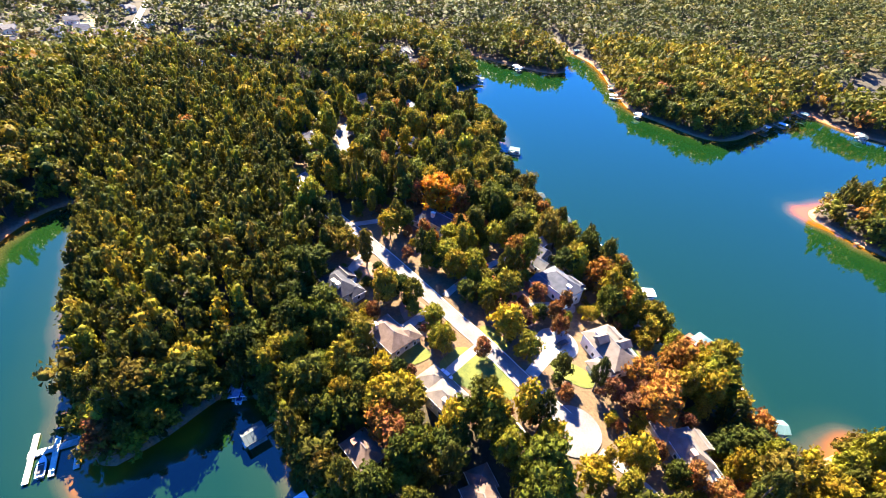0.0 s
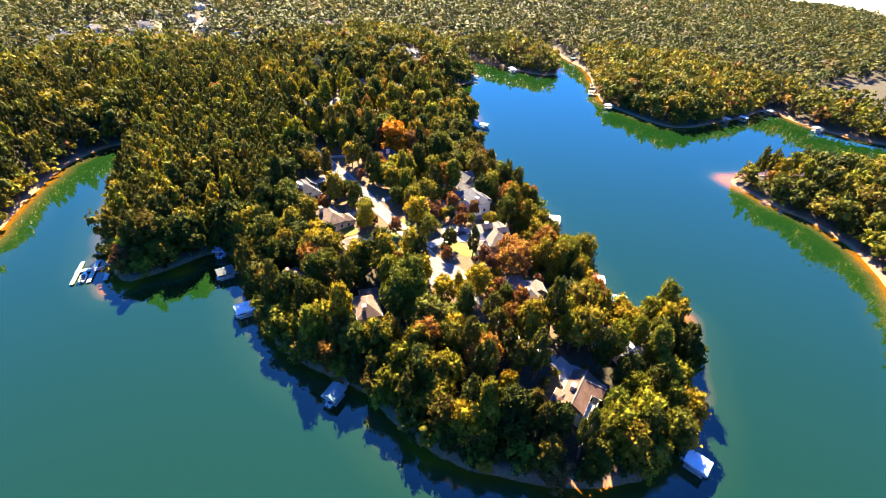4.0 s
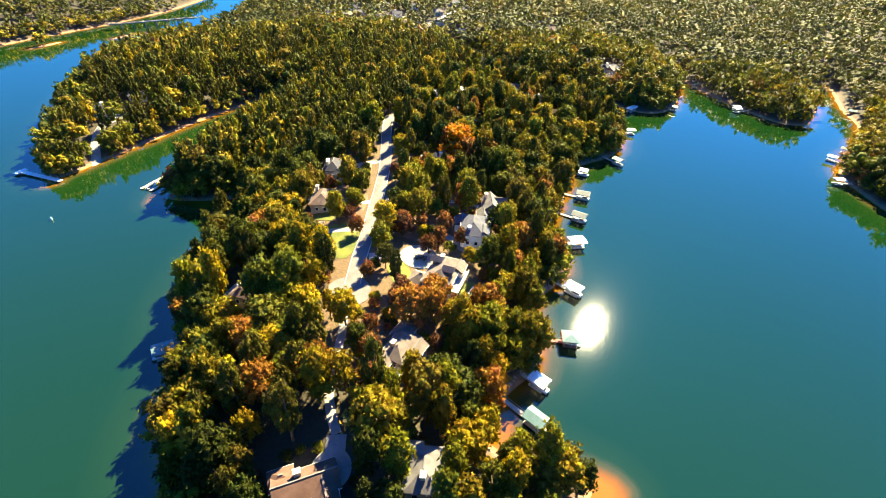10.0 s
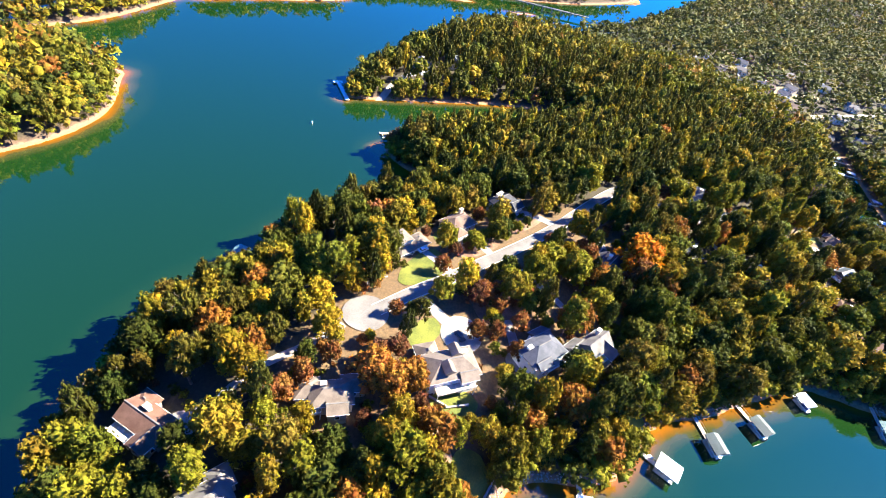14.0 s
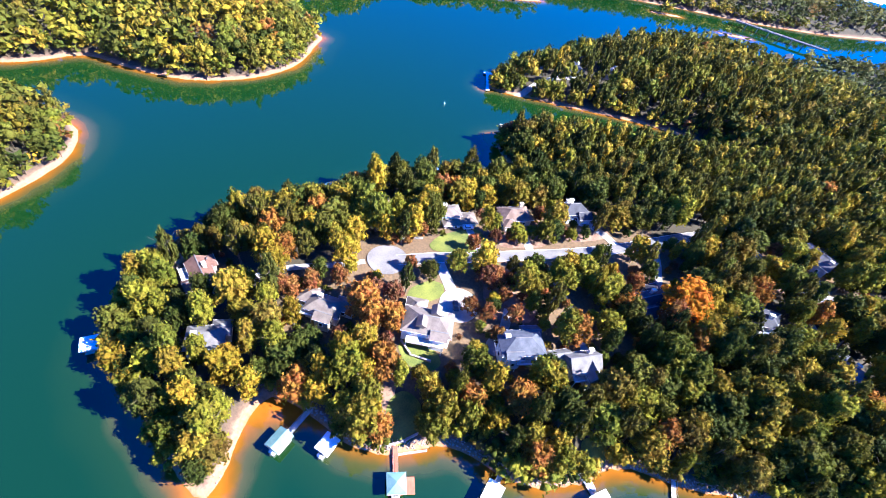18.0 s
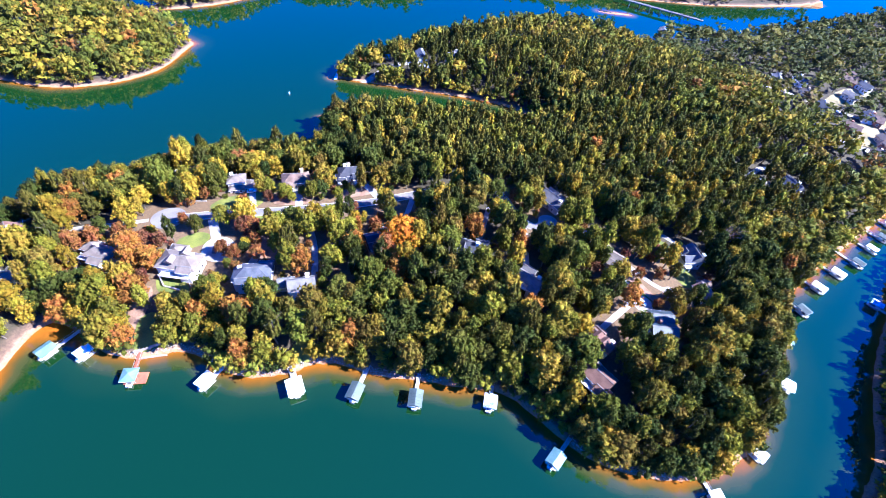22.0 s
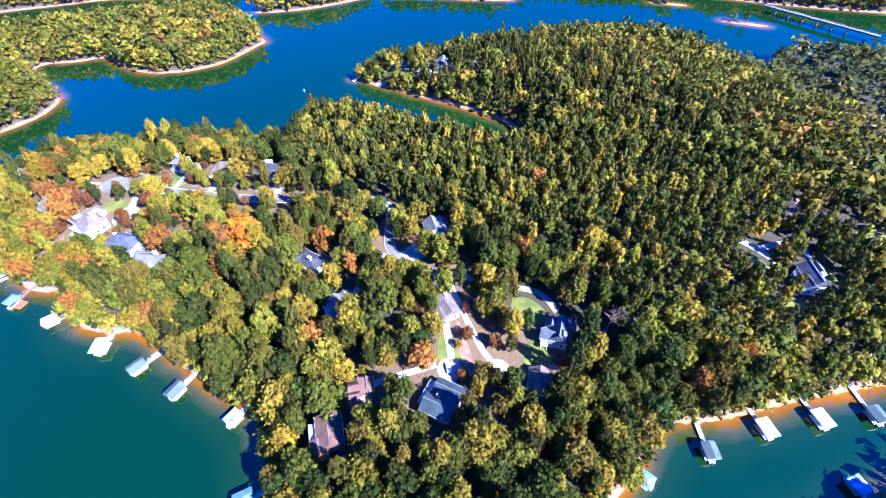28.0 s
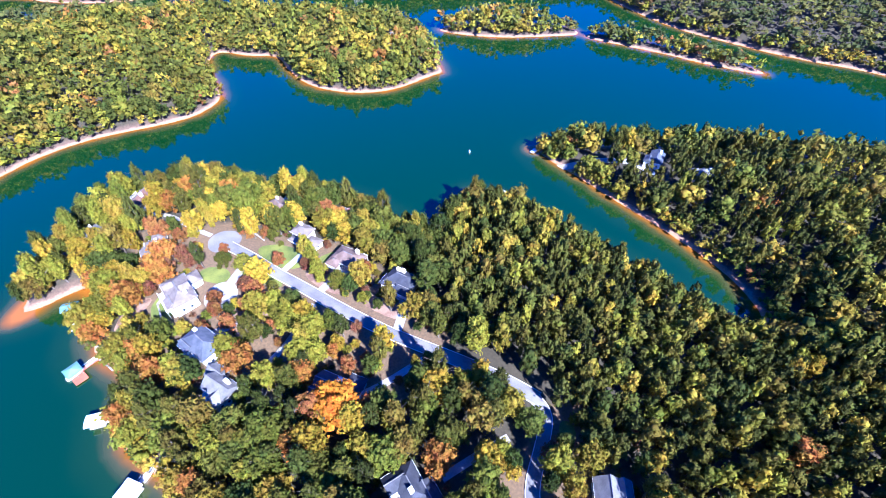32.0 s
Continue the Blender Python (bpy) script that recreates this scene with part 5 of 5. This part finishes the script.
x, y = scatter(-140, 215, 0, 560, 9.0)
d = shore_distance(x, y)
shady = (x < 60) & (y < 330)
keep = (d > np.where(shady, 0.6, 1.6)) & (d < 190) & clear_of(x, y, 2.3) & ~in_pines(x, y) & ~((x < -100) & (y < 330) & (d > 25)) & ~((y > 500) & (d > 60))
gardens = np.any([inside(p, x, y) for p in GARDENS], 0)
keep &= ~gardens | (rng.random(len(x)) < np.where(y > 292, 0.85, 0.74))
keep &= ~((x > -62) & (x < -8) & (y > 428) & (y < 460))
mk = np.array(placed)
x, y, d, gardens = x[keep], y[keep], d[keep], gardens[keep]
far_off = (x - MAPLE[0]) ** 2 + (y - MAPLE[1]) ** 2 > 160
free = far_off & np.array([((mk - (a, b)) ** 2).sum(1).min() > 24 for a, b in zip(x, y)])
x, y, d, gardens = x[free], y[free], d[free], gardens[free]
count = {"broad": 0, "hickory": 0, "tall": 0, "pine": 0}
later = []
for a, b, dd, gdn in zip(x, y, d, gardens):
    u = rng.random()
    shape = "broad" if u < 0.66 else ("tall" if u < 0.84 else "pine")
    v = rng.random()
    sunny = 0.08 if a > 60 and b < 200 else (0.07 if b < 300 else 0.04)
    if shape == "pine":
        tone, h, w = PINES[rng.integers(4)], rng.uniform(17, 23), rng.uniform(9, 12)
    else:
        tone = GREENS[rng.integers(9)]
        if v < sunny:
            tone = TONES["yelgreen"]
        elif v < sunny * 1.7:
            tone = TONES["yellow"]
        elif v < sunny * 2.2:
            tone = TONES["orange"] if v < sunny * 1.9 else TONES["rust"]
        h = rng.uniform(13, 20) if shape == "broad" else rng.uniform(16, 22)
        w = h * (rng.uniform(0.72, 0.95) if shape == "broad" else rng.uniform(0.55, 0.72))
    if gdn:
        h, w = h * 0.85, w * 0.78
    h, w = h * rng.uniform(0.85, 1.28), w * rng.uniform(0.85, 1.15)
    sort = "hickory" if shape == "broad" and count["broad"] >= 290 else shape
    if count[sort] < 290:
        count[sort] += 1
        nm, lab = KINDNAME[sort]
        tree(a, b, shape, tone_of(tone), float(h), float(w), lab, nm)
    else:
        later.append((a, b, shape, tone_of(tone), h, w))


def forest(name, spots, bank, label, even=0.0, grow=1.28):
    """Many trees as one wood, with trunks; even draws the trees' tones together."""
    mean = np.mean([p[3] for p in spots], 0)
    vs, qs, ts, cols, n = [], [], [], [], 0
    xy = np.array([(s[0], s[1]) for s in spots])
    zs = ground(xy[:, 0], xy[:, 1])
    for (x_, y_, shape, tone, h, w), z in zip(spots, zs):
        h, w = h * grow * rng.uniform(0.84, 1.16), w * (0.5 + 0.5 * grow) * 0.87
        v, q, tr = bank[shape][rng.integers(len(bank[shape]))]
        a = rng.uniform(0, 6.283)
        c, s = math.cos(a), math.sin(a)
        o = np.empty_like(v)
        o[:, 0] = (v[:, 0] * c - v[:, 1] * s) * w + x_
        o[:, 1] = (v[:, 0] * s + v[:, 1] * c) * w + y_
        o[:, 2] = v[:, 2] * h * 0.86 + h * 0.15 + z
        t = 0.016 * h
        stem = np.array([(x_ - t, y_, z - 0.5), (x_ + t, y_, z - 0.5), (x_ + t * 0.4, y_, z + 0.6 * h), (x_ - t * 0.4, y_, z + 0.6 * h),
                         (x_, y_ - t, z - 0.5), (x_, y_ + t, z - 0.5), (x_, y_ + t * 0.4, z + 0.6 * h), (x_, y_ - t * 0.4, z + 0.6 * h)])
        vs += [o, stem]
        qs += [q + n, np.array([(0, 1, 2, 3), (4, 5, 6, 7)]) + n + len(o)]
        ts.append(tr + n)
        col = np.empty((len(o) + 8, 4), np.float32)
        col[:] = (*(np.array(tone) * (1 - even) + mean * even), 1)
        col[len(o):] = (0.09, 0.07, 0.05, 1)
        cols.append(col)
        n += len(o) + 8
    me = quick_mesh(name, np.concatenate(vs) * U, np.concatenate(qs), WOODS, np.concatenate(ts))
    me.attributes.new("tone", "FLOAT_COLOR", "POINT").data.foreach_set("color", np.concatenate(cols).ravel())
    tagged(new(name, me), label, "woods", kind="stuff")


def wood_spots(x, y, pine, warm):
    out = []
    for a, b, p in zip(x, y, pine):
        if rng.random() < p:
            tone = tuple(0.9 * v for v in PINES[rng.integers(4)])
            if rng.random() < 0.08:
                tone = TONES["yelgreen"] if rng.random() < 0.6 else TONES["yellow"]
            out.append((a, b, "pine", tone_of(tone), rng.uniform(14, 22), rng.uniform(9.5, 13.0)))
        else:
            v = rng.random()
            tone = GREENS[rng.integers(9)]
            if v < warm:
                tone = TONES[("yelgreen", "yellow", "yelgreen", "yelgreen", "yellow", "orange", "rust")[rng.integers(7)]]
            h = rng.uniform(13, 19)
            out.append((a, b, "broad" if rng.random() < 0.8 else "tall", tone_of(tone), h, h * rng.uniform(0.85, 1.25)))
    return out


# young growth along every bank
x, y = scatter(-660, 460, -330, 700, 5.0)
d = shore_distance(x, y)
cove_side = (x > -240) & (x < -50) & (y < 330) & (y > 60)
k = (d > np.where((x < 170) & (x > -240) & (y < 165) & (y > 0), -0.7, np.where((x > -240) & (x < 215) & (y > 0) & (y < 560), 0.8, 1.7))) & (d < np.where(cove_side, 15.0, 7.0)) & ~(cove_side & (d > 7) & in_pines(x, y)) & clear_of(x, y, 2.0) & (rng.random(len(x)) < 0.8) & ~((x > 138) & (x < 210) & (y > 110) & (y < 160) & (d < 5))
edge = []
for a, b in zip(x[k], y[k]):
    v = rng.random()
    tone = TONES["yelgreen"] if v < 0.16 else (TONES["yellow"] if v < 0.22 else (TONES["rust"] if v < 0.25 else GREENS[rng.integers(9)]))
    h = rng.uniform(7, 13)
    edge.append((a, b, "broad", tone_of(tone), h, h * rng.uniform(0.85, 1.15)))
x, y = scatter(-900, 900, -640, 460, 9.0)
d = shore_distance(x, y)
k = (d > 1.6) & (d < 14) & ~((x > -660) & (x < 460) & (y > -330)) & clear_of(x, y, 2.0)
for a, b in zip(x[k], y[k]):
    h = rng.uniform(9, 14)
    edge.append((a, b, "broad", tone_of(GREENS[rng.integers(9)]), h, h * rng.uniform(0.9, 1.2)))
home = [-240 < p[0] < 215 and 0 < p[1] < 560 for p in edge]
forest("bank_thicket", [p for p, q in zip(edge, home) if q], MID, "low green and yellowing thicket along the lake banks")
forest("far_thicket", [(*p[:5], p[5] * 1.3) for p, q in zip(edge, home) if not q], FAR, "low thicket along the farther banks")
# small ornamental trees of the gardens
x, y = scatter(-120, 120, 100, 490, 8.0)
k = np.any([inside(p, x, y) for p in GARDENS], 0) & clear_of(x, y, 0.6) & (shore_distance(x, y) > 6) & (rng.random(len(x)) < 0.5)
for a, b in zip(x[k], y[k]):
    v = rng.random()
    key = "rust" if v < 0.15 else ("redbrown" if v < 0.30 else ("yelgreen" if v < 0.6 else ("yellow" if v < 0.7 else "")))
    tone = TONES[key] if key else GREENS[rng.integers(9)]
    h = float(rng.uniform(4.5, 8.5))
    lab = {"rust": "small rust-red ornamental garden tree", "redbrown": "small dark red ornamental garden tree", "yelgreen": "small yellow-green garden tree", "yellow": "small golden garden tree", "": "small olive-green garden tree"}[key]
    tree(a, b, "broad", tone_of(tone), h, h * 0.9, lab, "garden_tree")
if later:
    forest("peninsula_woods", later, NEAR, "mixed green and turning woods on the peninsula")
# the planted pines and the rest of the near country
x, y = scatter(-340, -55, 140, 612, 7.6)
k = in_pines(x, y) & (shore_distance(x, y) > 2) & clear_of(x, y, 2.5)
planted = []
for a, b in zip(x[k], y[k]):
    u = rng.random()
    if u < 0.58:
        planted.append((a, b, "pine", tone_of(PINES[rng.integers(4)]), rng.uniform(13, 20), rng.uniform(9.5, 13.0)))
    elif u < 0.87:
        planted.append((a, b, "tall", tone_of(GREENS[rng.integers(9)]), rng.uniform(13, 20), rng.uniform(10, 13.5)))
    else:
        planted.append((a, b, "tall", tone_of(TONES[("yelgreen", "yelgreen", "yellow")[rng.integers(3)]]), rng.uniform(15, 20.5), rng.uniform(8.5, 11.5)))
cove = [p for p in planted if p[0] > -300 and p[1] > 420]
planted = [p for p in planted if not (p[0] > -300 and p[1] > 420)]
forest("pine_plantation", planted, MID,
       "dense planted pines with a few yellowing trees", 0.1)
x, y = scatter(-520, 640, -350, 810, 10.2)
d = shore_distance(x, y)
k = (d > 2.8) & ~in_pines(x, y) & ~((x > -140) & (x < 215) & (y > 0) & (y < 545) & (d < 190) & ~((x < -100) & (y < 330) & (d > 25)) & ~((y > 500) & (d > 60))) & clear_of(x, y, 3.0) & ~np.any([inside(p, x, y) for p in FIELDS], 0)
k &= np.hypot(x - 60, y - 230) < 560
x, y = x[k], y[k]
spots = wood_spots(x, y, np.where(in_pines_west(x, y), 0.75, 0.15), 0.10)
cove += [p for p in spots if -300 < p[0] < -95 and 430 < p[1] < 610]
spots = [p for p in spots if not (-300 < p[0] < -95 and 430 < p[1] < 610)]
inner = [p for p in spots if math.hypot(p[0] - 20, p[1] - 280) < 400]
outer = [(*p[:5], p[5] * 1.22) for p in spots if math.hypot(p[0] - 20, p[1] - 280) >= 400]
forest("near_woods", inner, MID, "mixed autumn woods along the lake shores", 0.1)
forest("outer_woods", outer, FAR, "mixed autumn woods on the farther shores", 0.25)
forest("cove_woods", cove, MID, "tall mixed woods above the narrow cove", 0.0, 1.1)
x, y = scatter(-1640, 1450, -1000, 2200, 17.5)
d = shore_distance(x, y)
bearing = np.degrees(np.arctan2(y - 480, x - 250)) % 360
k = (d > 2.5) & (bearing > 20) & (bearing < 290) & (np.hypot(x - 60, y - 230) >= 560) & (np.hypot(x - 250, y - 480) < crest(x, y) + 25)
k &= clear_of(x, y, 5.0) & ~np.any([inside(p, x, y) for p in FIELDS], 0) & ~((y > 1100) & (rng.random(len(x)) < 0.25))
x, y = x[k], y[k]
# distance haze is put into the leaf tones: dulled, with blue-green added
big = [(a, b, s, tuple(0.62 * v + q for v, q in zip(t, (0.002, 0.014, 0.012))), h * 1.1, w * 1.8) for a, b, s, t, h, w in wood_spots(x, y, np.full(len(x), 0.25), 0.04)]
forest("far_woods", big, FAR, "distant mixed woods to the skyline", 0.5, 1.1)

# ---- bare tree, shrubs, shore stones ----


def bare_tree(x, y, h):
    bm = bmesh.new()
    r = random.Random(5)

    def grow(p, v, rad, n):
        q = p + v
        rod(bm, p, q, rad, 5, rad * 0.6)
        if n:
            for _ in range(4 if n > 1 else 3):
                w = (v.normalized() + Vector((r.uniform(-1, 1), r.uniform(-1, 1), r.uniform(-0.2, 0.6))) * 0.8).normalized() * v.length * r.uniform(0.55, 0.8)
                grow(p.lerp(q, r.uniform(0.55, 1.0)), w, rad * 0.5, n - 1)

    grow(Vector((0, 0, -0.4)), Vector((0, 0, h * 0.42)), 0.28, 3)
    me = bpy.data.meshes.new("bare_tree")
    bm.to_mesh(me)
    bm.free()
    me.materials.append(DEADWOOD)
    ob = new("bare_tree", me)
    ob.location = (x * U, y * U, z_at(x, y) * U)
    tagged(ob, "leafless reddish-brown dead tree", "tree")


bare_tree(-106, 490, 21)
v, q, t = crown_arrays(71, 7, 16, 0.085, "broad", "near")
SHRUB = quick_mesh("shrub", v, q, LEAF, t)
for k in range(420):
    s = SITES[rng.integers(22 * 2)]
    a, r = rng.uniform(0, 6.283), s[2] + rng.uniform(0.2, 4.0)
    x_, y_ = s[0] + r * math.cos(a), s[1] + r * math.sin(a)
    if shore_distance(x_, y_)[0] < 3 or not clear_of(np.array([x_]), np.array([y_]), -0.6)[0]:
        continue
    h = rng.uniform(1.1, 2.5)
    ob = new("shrub", SHRUB)
    ob.matrix_world = pose(x_ * U, y_ * U, z_at(x_, y_) * U - 0.25 * h, 0, 0, float(rng.uniform(0, 360))) @ Matrix.Diagonal((h * 1.5, h * 1.5, h * 1.2, 1))
    red = rng.random() < 0.25
    ob.color = (*tone_of(TONES["redbrown"] if red else GREENS[rng.integers(9)]), 1)
    tagged(ob, "rounded dark red garden shrub" if red else "clipped green garden shrub", "shrub", "garden shrubs")


def stones():
    v0 = np.array([(1, 0, 0), (-1, 0, 0), (0, 1, 0), (0, -1, 0), (0, 0, 1), (0, 0, -1)], float)
    f0 = np.array([(0, 2, 4), (2, 1, 4), (1, 3, 4), (3, 0, 4), (2, 0, 5), (1, 2, 5), (3, 1, 5), (0, 3, 5)])
    x_, y_ = scatter(40, 205, 125, 345, 1.15)
    d_ = shore_distance(x_, y_)
    k_ = (d_ > 0.1) & (d_ < 3.6) & (rng.random(len(x_)) < np.where((x_ > 138) & (y_ < 160), 0.12, 0.8))
    x2, y2 = scatter(40, 80, 425, 500, 1.15)
    d2 = shore_distance(x2, y2)
    k2 = (d2 > 0.1) & (d2 < 4.0) & (rng.random(len(x2)) < 0.8)
    x_, y_ = np.r_[x_[k_], x2[k2]], np.r_[y_[k_], y2[k2]]
    z_ = ground(x_, y_)
    vs = v0[None] * rng.uniform(0.35, 0.85, (len(x_), 6, 1)) * [1, 1, 0.7] + np.stack([x_, y_, z_ + 0.1], 1)[:, None]
    fs = f0[None] + 6 * np.arange(len(x_))[:, None, None]
    me_ = quick_mesh("shore_stones", vs.reshape(-1, 3) * U, np.zeros((0, 4), int), STONE, fs.reshape(-1, 3))
    tagged(new("shore_stones", me_), "pale rubble stones along the lake bank", "stones", kind="stuff")


stones()


def car(x, y, yaw, paint, lab):
    ob = tagged(empty("car", x, y, z_at(x, y) + 0.42, yaw), lab, "car")
    bm = boxed(0, 0, 0.65, 4.5, 1.8, 0.7, bevel=0.15)
    part("body", bm, paint, ob)
    part("cabin", boxed(-0.2, 0, 1.2, 2.4, 1.6, 0.55, bevel=0.2), GLASSM, ob)
    part("cabin_roof", boxed(-0.2, 0, 1.5, 1.9, 1.4, 0.08, bevel=0.03), paint, ob)
    for sx in (-1.4, 1.4):
        for sy in (-0.85, 0.85):
            bm = bmesh.new()
            rod(bm, (sx, sy - 0.1, 0.33), (sx, sy + 0.1, 0.33), 0.33, 12)
            part("wheel", bm, RUBBER, ob)


car(63, 179, 30, CARPAINTS[0], "dark car parked on a concrete court")
car(112, 70, 100, CARPAINTS[0], "dark car parked before a house")
car(6, 162, 130, CARPAINTS[1], "white car parked on a driveway")
car(-25, 444, 60, CARPAINTS[1], "white car on a concrete court")
